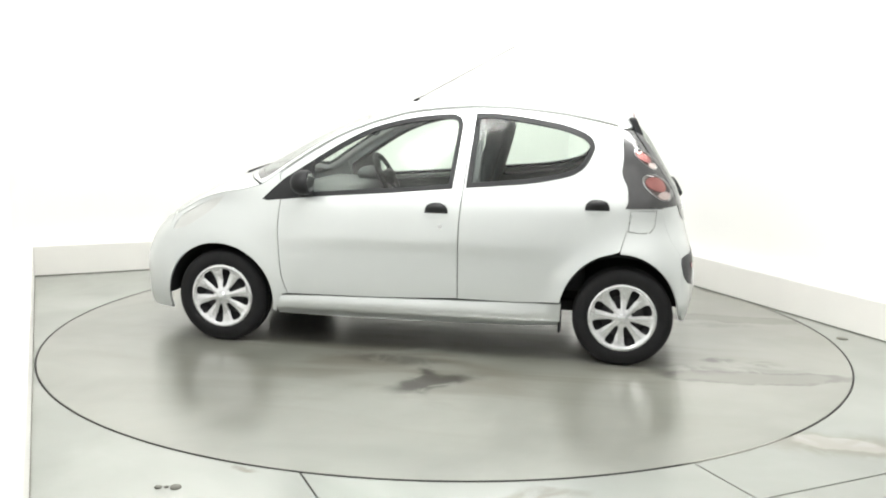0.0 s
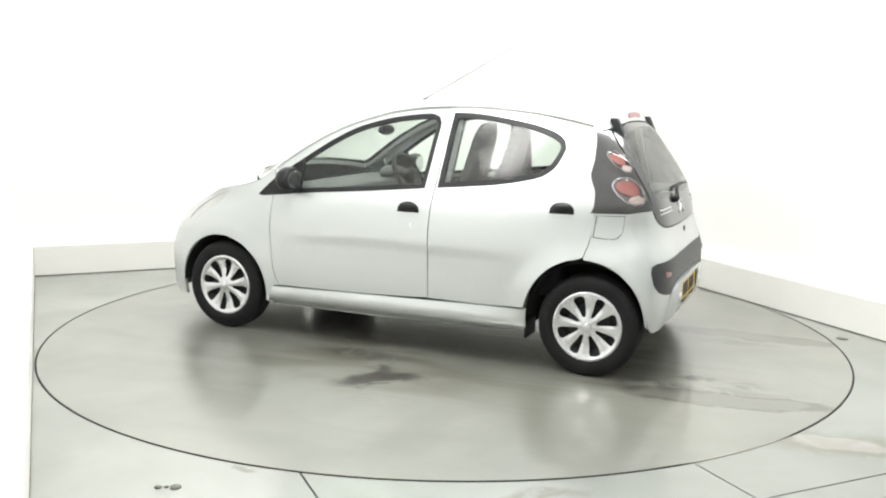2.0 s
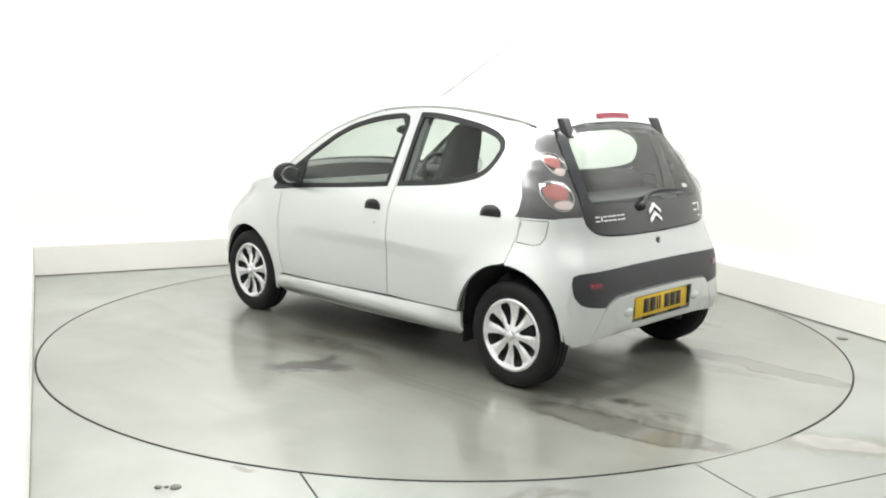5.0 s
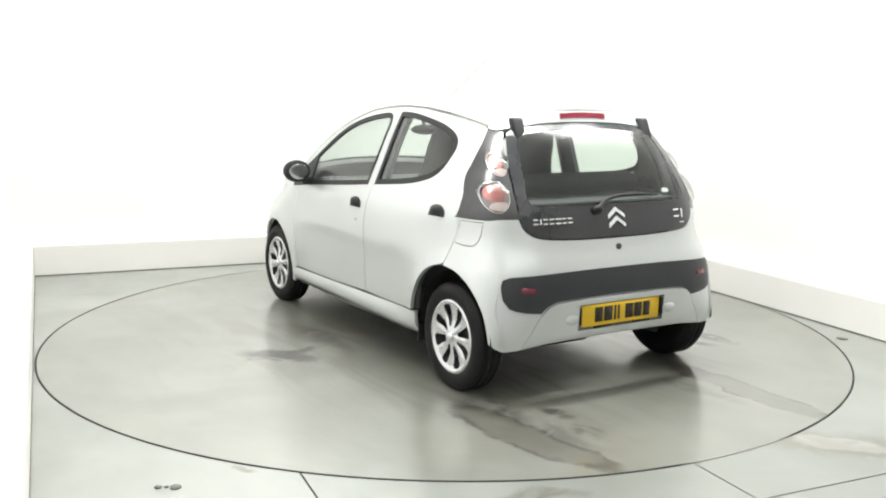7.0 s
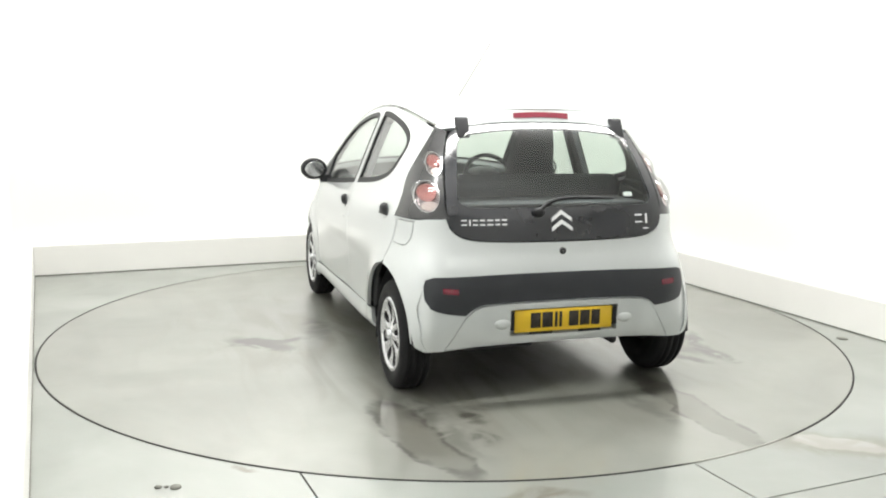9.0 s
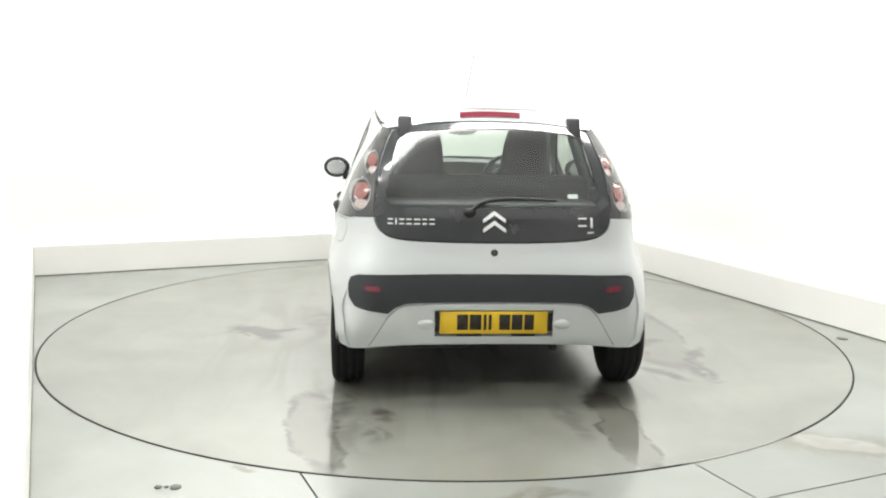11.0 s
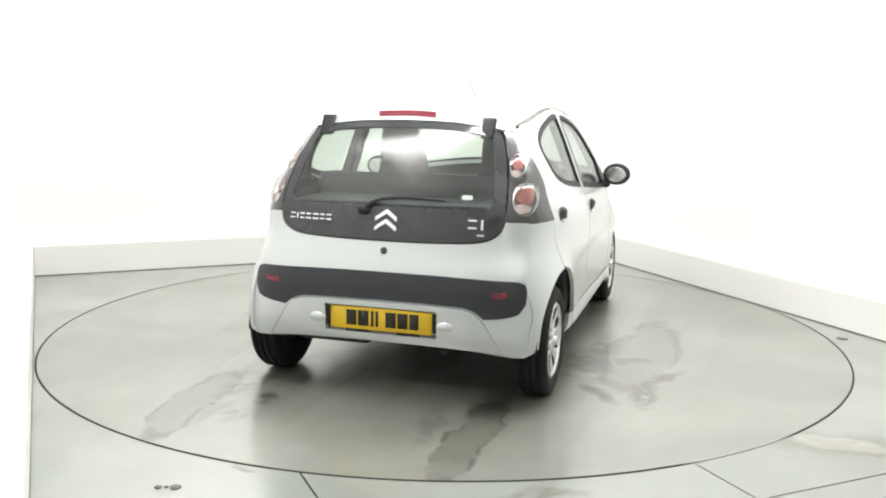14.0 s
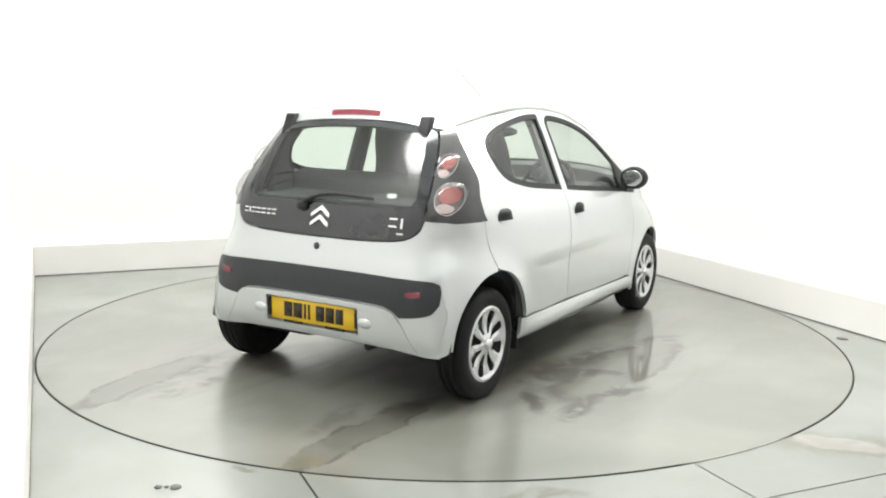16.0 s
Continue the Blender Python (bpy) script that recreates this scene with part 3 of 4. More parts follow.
def build_side(car, mp, sg):
    door_front = [(1.924, 0.312), (1.959, 0.41), (1.973, 0.546), (1.979, 0.711), (1.970, 0.851)]
    door_mid = [(0.920, 0.335), (0.921, 0.597), (0.918, 0.756), (0.909, 0.880), (0.902, 0.960), (0.893, 1.10), (0.889, 1.385)]
    gut = lambda x0, x1, d=0.006, n=24: [(x0 + (x1 - x0) * i / n, gutter_z(x0 + (x1 - x0) * i / n) - d) for i in range(n + 1)]
    # front wing with its arch
    wing = loop([ARCH_F[-1], (1.992, 0.20)], [(1.992, 0.20), (1.985, 0.25), (1.955, 0.31), (1.924, 0.312)], door_front, [(1.970, 0.851), (1.972, 0.93), (1.99, gutter_z(1.99) - 0.02)],
                gut(1.99, 2.70, 0.003), [(2.70, gutter_z(2.70) - 0.003), (2.725, 0.6), (2.735, 0.4), (2.735, 0.17)], [(2.735, 0.17), ARCH_F[0]], ARCH_F)
    head = loop([(2.685, 0.675), (2.645, 0.728), (2.55, 0.785), (2.42, 0.838), (2.341, 0.862)], [(2.341, 0.862), (2.41, 0.79), (2.50, 0.722), (2.60, 0.668), (2.685, 0.648)], [(2.685, 0.648), (2.685, 0.675)])
    panel("front_wing", inset(wing, 0.0015), [inset(head, -0.0005)], mp, PAINT, car, h=0.035, rim=0.014)
    lamp = panel("headlamp", head, [], mp, CLEARLENS, car, "clear headlamp lens", h=0.03, rim=0, off=0.001)
    panel("lamp_bowl", inset(head, -0.002), [], mp, HEADBOWL, lamp, "pale lamp bowl", h=0.03, rim=0, off=-0.005)
    # front door
    fd = loop(door_front, [(1.970, 0.851), (1.974, 0.90), (1.985, gutter_z(1.985) - 0.03)], gut(1.985, 0.889, 0.012, 60), door_mid[::-1], [(0.920, 0.335), (1.4, 0.318), (1.924, 0.312)])
    fd = inset(fd, 0.003)
    door = panel("front_door", fd, [clip_right(FRONT_WINDOW, 1.962)], mp, PAINT, car, h=0.035, rim=0.02)
    glass_set(door, mp, clip_right(FRONT_WINDOW, 1.962), 0.024, "window_glass", GLASS)
    # black sail at the window's front corner, with the mirror on it
    sail = loop([(2.084, 0.859), (1.972, 0.965), (1.842, 1.052), (1.784, 1.09)], [(1.784, 1.09), (1.772, 0.887)], [(1.772, 0.887), (2.05, 0.853)], [(2.05, 0.853), (2.084, 0.859)])
    panel("mirror_sail", sail, [], mp, BLACK, door, "black plastic corner trim", h=0.04, rim=0.01, off=0.003)
    build_mirror(car, sg)
    # rear door and its window
    rd_back = [(0.028, 0.644), (0.0, 0.747), (-0.012, 0.86), (0.0, 1.0), (0.02, 1.10), (0.034, 1.275)]
    arch_cut = [p for p in ARCH_R if p[0] > 0.03 and p[1] > 0.336]
    rd = loop(door_mid, gut(0.889, 0.036, 0.010, 40), rd_back[::-1], [(0.028, 0.644), arch_cut[-1]], arch_cut[::-1], [arch_cut[0], (0.6, 0.333), (0.920, 0.335)])
    rdoor = panel("rear_door", inset(rd, 0.0025), [REAR_WINDOW], mp, PAINT, car, h=0.035, rim=0.02)
    glass_set(rdoor, mp, REAR_WINDOW, 0.026, "window_glass", GLASS)
    for dr, cx, cz in ((door, 1.047, 0.836), (rdoor, 0.160, 0.880)):
        build_handle(dr, mp, cx, cz)
    if sg > 0:
        panel("lock_cylinder", [(1.023 + 0.010 * math.cos(a), 0.746 + 0.010 * math.sin(a)) for a in [i * math.pi / 6 for i in range(12)]], [], mp, CHROME, door, "small round door lock", h=0.02, rim=0.004, off=0.003)
    # sill
    sill = loop([(1.99, 0.168), (1.985, 0.25), (1.96, 0.304)], [(1.96, 0.304), (1.4, 0.3145), (0.6, 0.3295), (0.335, 0.334)], [(0.335, 0.334), (0.342, 0.195)], [(0.342, 0.195), (0.6, 0.178), (1.3, 0.164), (1.99, 0.168)])
    bulge = lambda a, b: 0.018 * max(0, math.sin(math.pi * clamp01((b - 0.17) / 0.15))) ** 0.8 * clamp01((a - 0.36) / 0.2) - 0.055 * clamp01((0.265 - b) / 0.08) ** 1.6 - 0.02 * clamp01((0.42 - a) / 0.08)
    panel("side_sill", sill, [], mp, PAINT, car, "rounded body-colour sill", h=0.022, rim=0.02, bulge=bulge)
    # quarter behind the rear door, with the fuel flap on the left side
    arch_back = [p for p in ARCH_R if p[0] <= 0.03 and p[1] >= 0.262]
    qp = loop([(-0.012, 0.873), (0.0, 0.747), (0.026, 0.646)], [(0.026, 0.646), arch_back[0]], arch_back, [arch_back[-1], (corner_x(0.26) - 0.006, 0.26)],
              [(corner_x(0.26 + 0.05108 * i) - 0.006, 0.26 + 0.05108 * i) for i in range(13)], [(-0.191, 0.873), (-0.012, 0.873)])
    flap = loop([(-0.022, 0.862), (-0.012, 0.752)], [(-0.012, 0.752), (-0.075, 0.744), (-0.13, 0.748), (-0.150, 0.772), (-0.160, 0.862)], [(-0.160, 0.862), (-0.022, 0.862)])
    panel("rear_quarter", qp, [inset(flap, -0.002)] if sg > 0 else [], mp, PAINT, car, h=0.022, rim=0.012, off=-0.0008)
    if sg > 0:
        panel("fuel_flap", inset(flap, 0.0015), [], mp, PAINT, car, "body-colour filler flap", h=0.03, rim=0.015)
    # inner door trims, seen through the glass
    trim = loop([(0.34, 0.34), (0.9, 0.34), (1.9, 0.33)], [(1.9, 0.33), (1.95, 0.84)], [(1.95, 0.84), (1.5, 0.90), (0.95, 0.935), (0.5, 0.985), (0.30, 1.03), (0.10, 1.03)], [(0.10, 1.03), (0.05, 0.66), (0.2, 0.62), (0.32, 0.5), (0.34, 0.34)])
    panel("door_trim", trim, [], mp, INTERIOR, car, "dark grey inner door trim", h=0.08, rim=0.02, off=-0.035)
    post = loop([(0.985, 0.93), (0.93, 1.39)], [(0.93, 1.39), (0.80, 1.395)], [(0.80, 1.395), (0.83, 0.95)], [(0.83, 0.95), (0.985, 0.93)])
    panel("door_post", post, [], mp, INTERIOR, car, "dark inner door post", h=0.06, rim=0.03, off=-0.02)
    back_post = loop([(0.22, 1.30), (0.18, 1.20), (0.24, 1.08), (0.34, 1.0)], [(0.34, 1.0), (0.04, 0.95)], [(0.04, 0.95), (0.07, 1.29)], [(0.07, 1.29), (0.22, 1.30)])
    panel("rear_post", back_post, [], mp, INTERIOR, car, "dark inner rear post", h=0.06, rim=0.02, off=-0.03)
    # wheel housing
    for cx, outer in ((2.355, 0.70), (0.02, 0.72)):
        bm = bmesh.new()
        n = 24
        rows = []
        for y in (0.40, outer + 0.03):
            rows.append([bm.verts.new((cx + 0.335 * math.cos(math.pi * (1.0 - i / n)), sg * y, 0.27 + 0.335 * math.sin(math.pi * (1.0 - i / n)))) for i in range(n + 1)])
        for i in range(n):
            bm.faces.new((rows[0][i], rows[0][i + 1], rows[1][i + 1], rows[1][i]))
        bm.faces.new(rows[0])
        part("wheel_housing", bm, DARK, car, "black wheel housing")


def clip_right(poly, x):
    """The part of an outline behind a given x."""
    out = []
    n = len(poly)
    for i in range(n):
        a, b = poly[i], poly[(i + 1) % n]
        if a[0] <= x:
            out.append(a)
        if (a[0] - x) * (b[0] - x) < 0:
            t = (x - a[0]) / (b[0] - a[0])
            out.append((x, a[1] + t * (b[1] - a[1])))
    return out


def build_handle(door, mp, cx, cz):
    cup = loop([(cx + 0.066, cz - 0.018), (cx + 0.062, cz + 0.012), (cx + 0.035, cz + 0.034), (cx, cz + 0.040), (cx - 0.035, cz + 0.034), (cx - 0.062, cz + 0.012), (cx - 0.066, cz - 0.018)],
               [(cx - 0.066, cz - 0.018), (cx + 0.066, cz - 0.018)], step=0.012)
    grip = panel("door_handle", cup, [], mp, BLACK, door, "black plastic pull handle", h=0.014, rim=0.006, off=0.003,
                 bulge=lambda a, b: 0.022 * max(0, 1 - ((a - cx) / 0.066) ** 2) * clamp01((b - cz + 0.02) / 0.03) * clamp01((cz + 0.042 - b) / 0.02))
    lip = loop([(cx + 0.06, cz - 0.020), (cx + 0.03, cz - 0.032), (cx, cz - 0.036), (cx - 0.03, cz - 0.032), (cx - 0.06, cz - 0.020)], [(cx - 0.06, cz - 0.020), (cx + 0.06, cz - 0.020)], step=0.012)
    panel("handle_lip", lip, [], mp, PAINT, door, "body-colour lower lip", h=0.014, rim=0.004, off=0.004)


def ellipsoid(bm, c, r, m=None, seg=20):
    q = bmesh.ops.create_uvsphere(bm, u_segments=seg, v_segments=seg // 2 + 2, radius=1.0)
    for v in q["verts"]:
        p = Vector((v.co.x * r[0], v.co.y * r[1], v.co.z * r[2]))
        v.co = (m @ p if m else p) + Vector(c)
    return q["verts"]


def build_mirror(door, sg):
    bm = bmesh.new()
    vs = ellipsoid(bm, (1.800, sg * 0.850, 0.972), (0.075, 0.090, 0.072), None, 28)
    for v in vs:
        if v.co.x < 1.765:
            v.co.x = 1.765 + (v.co.x - 1.765) * 0.05
    m = part("door_mirror", bm, BLACK, door, "black door mirror housing")
    bm = bmesh.new()
    vs = ellipsoid(bm, (1.7595, sg * 0.850, 0.972), (0.002, 0.066, 0.051), None, 24)
    part("mirror_glass", bm, CHROME, m, "mirror glass")
    bm = box(bmesh.new(), 1.775, 1.835, min(sg * 0.735, sg * 0.81), max(sg * 0.735, sg * 0.81), 0.885, 0.935, 0.014, 3)
    part("mirror_foot", bm, BLACK, m)


def build_top(car):
    edge = 0.988
    n = 40
    # roof sheet
    r = loop([(0.012, -edge * VS), (-0.008, -0.42), (-0.018, -0.2), (-0.02, 0), (-0.018, 0.2), (-0.008, 0.42), (0.012, edge * VS)], [(0.012, edge * VS), (0.7, edge * VS), (1.20, edge * VS)],
             [(1.20, edge * VS), (1.33, 0.35), (1.37, 0), (1.33, -0.35), (1.20, -edge * VS)], [(1.20, -edge * VS), (0.7, -edge * VS), (0.012, -edge * VS)])
    roof = panel("roof", r, [], top, PAINT, car, h=0.05, rim=0.015)
    panel("headlining", inset(r, 0.03), [], top, LINING, roof, "pale grey headlining", h=0.09, rim=0.0, off=-0.04)
    # gutter strips
    for s in (-1, 1):
        g = loop([(0.04, s * VS * 1.0), (0.7, s * VS), (1.96, s * VS)], [(1.96, s * VS), (1.96, s * VS * 0.985)], [(1.96, s * VS * 0.985), (0.7, s * VS * 0.990), (0.04, s * VS * 0.990)], [(0.04, s * VS * 0.990), (0.04, s * VS)])
        panel("roof_gutter", g, [], top, SHADE_AND_TRIM_GREY, roof, "dark grey roof gutter strip", h=0.03, rim=0.0, off=-0.006)
    # pillars beside the windscreen, and the pane
    ws = loop([(1.36, 0.0), (1.325, 0.35), (1.24, 0.52)], [(1.24, 0.52), (1.6, 0.545), (2.0, 0.55), (2.13, 0.545)], [(2.13, 0.545), (2.23, 0.35), (2.27, 0.0), (2.23, -0.35), (2.13, -0.545)],
              [(2.13, -0.545), (2.0, -0.55), (1.6, -0.545), (1.24, -0.52)], [(1.24, -0.52), (1.325, -0.35), (1.36, 0.0)])
    frame_poly = loop([(1.375, 0.0), (1.335, 0.35), (1.205, edge * VS)], [(1.205, edge * VS), (1.7, edge * VS), (2.10, edge * VS)], [(2.10, edge * VS), (2.24, 0.4), (2.285, 0.0), (2.24, -0.4), (2.10, -edge * VS)],
                      [(2.10, -edge * VS), (1.7, -edge * VS), (1.205, -edge * VS)], [(1.205, -edge * VS), (1.335, -0.35), (1.375, 0.0)])
    panel("windscreen_pillar", frame_poly, [ws], top, PAINT, car, h=0.03, rim=0.03)
    inner = inset(ws, 0.035)
    panel("windscreen_border", ws, [inner], top, GLOSSBLACK, car, "black windscreen border", h=0.04, rim=0, off=-0.003)
    g = panel("windscreen", inset(ws, 0.03), [], top, GLASS, car, "clear laminated windscreen", h=0.07, rim=0, off=-0.006)
    g.visible_shadow = False
    # bonnet
    b = loop([(2.115, 0.595), (2.245, 0.4), (2.292, 0.0), (2.245, -0.4), (2.115, -0.595)], [(2.115, -0.595), (2.5, -0.597), (2.70, -0.597)],
             [(2.70, -0.597), (2.80, -0.42), (2.845, -0.2), (2.858, 0), (2.845, 0.2), (2.80, 0.42), (2.70, 0.597)], [(2.70, 0.597), (2.5, 0.597), (2.115, 0.595)])
    panel("bonnet", b, [], top, PAINT, car, h=0.05, rim=0.02)
    # wiper arms at the foot of the windscreen
    for y0, y1 in ((0.30, -0.22), (-0.18, -0.62)):
        pts = []
        for i in range(9):
            t = i / 8
            x, v = 2.345 - 0.09 * t, (y0 + (y1 - y0) * t) * 0.85
            p = Vector(top(x, v))
            pts.append(p + Vector((0.006, 0, 0.004)))
        part("wiper", tube(pts, 0.007, 6), BLACK, car, "black windscreen wiper")
    # aerial
    base = Vector(top(1.335, 0.0))
    a = part("aerial", tube([base + Vector((0.012, 0, 0)), base + Vector((-0.02, 0, 0.022))], 0.012, 10, 0.6), BLACK, car, "short black aerial foot")
    part("aerial_rod", tube([base + Vector((-0.02, 0, 0.022)), base + Vector((-0.62, 0, 0.345))], 0.0028, 6, 0.6), SMOKE, a, "thin whip aerial")


GLASS_HATCH = loop([(-0.45, 1.306), (-0.25, 1.330), (0.0, 1.337), (0.25, 1.330), (0.45, 1.306)], [(0.45, 1.306), (0.49, 1.285), (0.508, 1.25), (0.545, 1.14), (0.566, 1.01), (0.572, 0.90), (0.560, 0.845), (0.52, 0.808), (0.44, 0.788), (0.25, 0.778), (0, 0.775),
                    (-0.25, 0.778), (-0.44, 0.788), (-0.52, 0.808), (-0.560, 0.845), (-0.572, 0.90), (-0.566, 1.01), (-0.545, 1.14), (-0.508, 1.25), (-0.49, 1.285), (-0.45, 1.306)])
LAMP = loop([(0.534, 1.306), (0.560, 1.27), (0.664, 1.105), (0.718, 0.97), (0.753, 0.875)], [(0.753, 0.875), (0.65, 0.882), (0.562, 0.888)], [(0.562, 0.888), (0.576, 0.93), (0.570, 1.03), (0.549, 1.15), (0.512, 1.258), (0.496, 1.290)], [(0.496, 1.290), (0.534, 1.306)])


def build_rear(car):
    # body behind: header over the glass, then the bumper
    head = loop([(-0.52, 1.300), (-0.45, 1.312), (-0.25, 1.336), (0.0, 1.343), (0.25, 1.336), (0.45, 1.312), (0.52, 1.300)], [(0.52, 1.300), (0.535, 1.312), (0.42, 1.364), (0.2, 1.398), (0, 1.406), (-0.2, 1.398), (-0.42, 1.364), (-0.535, 1.312)], [(-0.535, 1.312), (-0.52, 1.300)])
    header = panel("rear_spoiler", head, [], rear, PAINT, car, "body-colour strip over the rear window", h=0.03, rim=0.02)
    br = loop([(-0.150, 1.357), (-0.05, 1.362), (0.05, 1.362), (0.150, 1.357)], [(0.150, 1.357), (0.150, 1.384)], [(0.150, 1.384), (0.05, 1.389), (-0.05, 1.389), (-0.150, 1.384)], [(-0.150, 1.384), (-0.150, 1.357)], step=0.015)
    panel("brake_light", br, [], rear, RED, header, "red high-level brake light", h=0.012, rim=0.008, off=0.004)
    e = lambda z: side_y(corner_x(z), z) + 0.001
    ZS = [0.873 - 0.03065 * i for i in range(21)]
    strip = loop([(-0.692, 0.575), (-0.682, 0.603), (-0.65, 0.617), (-0.334, 0.627), (0.0, 0.629), (0.334, 0.627), (0.65, 0.617), (0.682, 0.603), (0.692, 0.575)],
                 [(0.692, 0.575), (0.690, 0.51), (0.665, 0.470), (0.60, 0.450), (0.505, 0.438)], [(0.505, 0.438), (0.465, 0.470), (0.42, 0.486), (0.25, 0.493), (0, 0.495), (-0.25, 0.493), (-0.42, 0.486), (-0.465, 0.470), (-0.505, 0.438)],
                 [(-0.505, 0.438), (-0.60, 0.450), (-0.665, 0.470), (-0.690, 0.51), (-0.692, 0.575)])
    hatch = GLASS_HATCH
    bump = loop([(-e(z), z) for z in ZS],
                [(-e(ZS[-1]), ZS[-1]), (-0.62, 0.262), (-0.3, 0.285), (0.3, 0.285), (0.62, 0.262), (e(ZS[-1]), ZS[-1])], [(e(z), z) for z in ZS[::-1]],
                [(e(0.873), 0.873), (0.66, 0.8795), (0.600, 0.8835)], [(0.600, 0.8835), (0.576, 0.886), (0.562, 0.842), (0.52, 0.804), (0.44, 0.784), (0.25, 0.774), (0, 0.771),
                (-0.25, 0.774), (-0.44, 0.784), (-0.52, 0.804), (-0.562, 0.842), (-0.576, 0.886), (-0.600, 0.8835)], [(-0.600, 0.8835), (-0.66, 0.8795), (-e(0.873), 0.873)])
    pl = [(-0.284, 0.333), (0.284, 0.333), (0.284, 0.462), (-0.284, 0.462)]
    niche = loop(*[[pl[i], pl[(i + 1) % 4]] for i in range(4)])
    valance = loop([(0.600, 0.268), (0.560, 0.33), (0.515, 0.405), (0.495, 0.432)], [(0.495, 0.432), (0.462, 0.464), (0.42, 0.480), (0.25, 0.488), (0, 0.490), (-0.25, 0.488), (-0.42, 0.480), (-0.462, 0.464), (-0.495, 0.432)],
                   [(-0.495, 0.432), (-0.515, 0.405), (-0.560, 0.33), (-0.600, 0.268)], [(-0.600, 0.268), (-0.3, 0.288), (0.3, 0.288), (0.600, 0.268)])
    body = panel("rear_bumper", bump, [inset(strip, -0.001), inset(valance, -0.002)], rear, PAINT, car, "silver rear bumper and lower tail", h=0.022, rim=0.02)
    swell = lambda a, b: 0.022 * clamp01((0.52 - abs(a)) / 0.10) * clamp01((b - 0.26) / 0.05)
    val = panel("bumper_valance", inset(valance, 0.001), [niche], rear, PAINT, body, "silver centre bumper section round the plate", h=0.025, rim=0.03, bulge=swell)
    panel("plate_niche", inset(niche, -0.01), [], rear, PAINT, body, h=0.05, rim=0, off=-0.022)
    panel("bumper_strip", strip, [], rear, STRIP, body, "black textured bumper strip", h=0.03, rim=0.015, off=0.004)
    for s in (-1, 1):
        rf = loop([(s * 0.612, 0.545), (s * 0.54, 0.541)], [(s * 0.54, 0.541), (s * 0.54, 0.566)], [(s * 0.54, 0.566), (s * 0.612, 0.570)], [(s * 0.612, 0.570), (s * 0.612, 0.545)], step=0.012)
        panel("reflector", rf, [], rear, RED, body, "red rear reflector", h=0.012, rim=0.004, off=0.009)
        bm = bmesh.new()
        ellipsoid(bm, (rear(0.33, 0.39)[0] - 0.010, s * 0.325, 0.392), (0.024, 0.048, 0.029))
        part("plate_lamp_pod", bm, PAINT, body, "rounded silver plate lamp pod")
    # number plate with plain bars
    px = rear(0, 0.40)[0] - 0.006
    plate = part("number_plate", box(bmesh.new(), px - 0.006, px, -0.26, 0.26, 0.342, 0.453, 0.002, 1), YELLOW, car, "yellow rear number plate with dark bars")
    for y, w in ((0.150, 0.052), (0.088, 0.056), (0.042, 0.014), (0.018, 0.014), (-0.052, 0.052), (-0.112, 0.052), (-0.170, 0.046)):
        part("plate_bar", box(bmesh.new(), px - 0.0075, px - 0.005, y - w / 2, y + w / 2, 0.362, 0.437), INK, plate, "dark bar")
    for y in (0.12, -0.14):
        part("plate_clip", box(bmesh.new(), px - 0.009, px, y - 0.06, y + 0.06, 0.330, 0.343, 0.002, 1), BLACK, plate, "black plate clip")
    for s in (-1, 1):
        part("plate_lamp", box(bmesh.new(), px - 0.012, px + 0.004, s * 0.274 - 0.012, s * 0.274 + 0.012, 0.355, 0.445, 0.004, 2), BLACK, plate, "black plate lamp")
    # all-glass hatch with its black border
    clear = loop([(-0.40, 1.282), (-0.2, 1.302), (0, 1.307), (0.2, 1.302), (0.40, 1.282)], [(0.40, 1.282), (0.45, 1.26), (0.475, 1.20), (0.505, 1.05), (0.515, 0.975), (0.49, 0.945), (0.3, 0.938), (0, 0.936),
                 (-0.3, 0.938), (-0.49, 0.945), (-0.515, 0.975), (-0.505, 1.05), (-0.475, 1.20), (-0.45, 1.26), (-0.40, 1.282)])
    gate = panel("tailgate", inset(hatch, 0.003), [clear], rear, GLOSSBLACK, car, "all-glass tailgate with black border", h=0.035, rim=0.012, off=0.002)
    g = panel("rear_window", inset(clear, -0.003), [], rear, GLASS_REAR, gate, "tinted rear glass", h=0.05, rim=0, off=0.001)
    g.visible_shadow = False
    stick = loop([(-0.36, 0.982), (-0.41, 0.982)], [(-0.41, 0.982), (-0.41, 1.002)], [(-0.41, 1.002), (-0.36, 1.002)], [(-0.36, 1.002), (-0.36, 0.982)], step=0.012)
    panel("sticker", stick, [], rear, STICKER, gate, "small pale sticker on the glass", h=0.02, rim=0.0, off=0.0)
    # hinge covers at the top corners
    for s in (-1, 1):
        bm = box(bmesh.new(), -0.020, 0.022, -0.033, 0.033, -0.062, 0.040, 0.011, 3)
        for v in bm.verts:
            v.co.x += v.co.z * 0.45
        o = part("hinge_cover", bm, BLACK, gate, "black hinge cover")
        o.location = (rear(s * 0.42, 1.315)[0] - 0.004, s * 0.424, 1.322)
    # chevron badge, wiper, lock and name bars
    for dz in (0.0, -0.045):
        bm = bmesh.new()
        for s in (-1, 1):
            pts = [(0.0, 0.924 + dz), (s * 0.054, 0.886 + dz), (s * 0.054, 0.868 + dz), (0.0, 0.904 + dz)]
            vs = [bm.verts.new(Vector(rear(y, z)) + Vector((-0.010, 0, 0))) for y, z in pts]
            lo = [bm.verts.new(Vector(rear(y, z)) + Vector((-0.003, 0, 0))) for y, z in pts]
            bm.faces.new(vs)
            for i in range(4):
                bm.faces.new((vs[i - 1], lo[i - 1], lo[i], vs[i]))
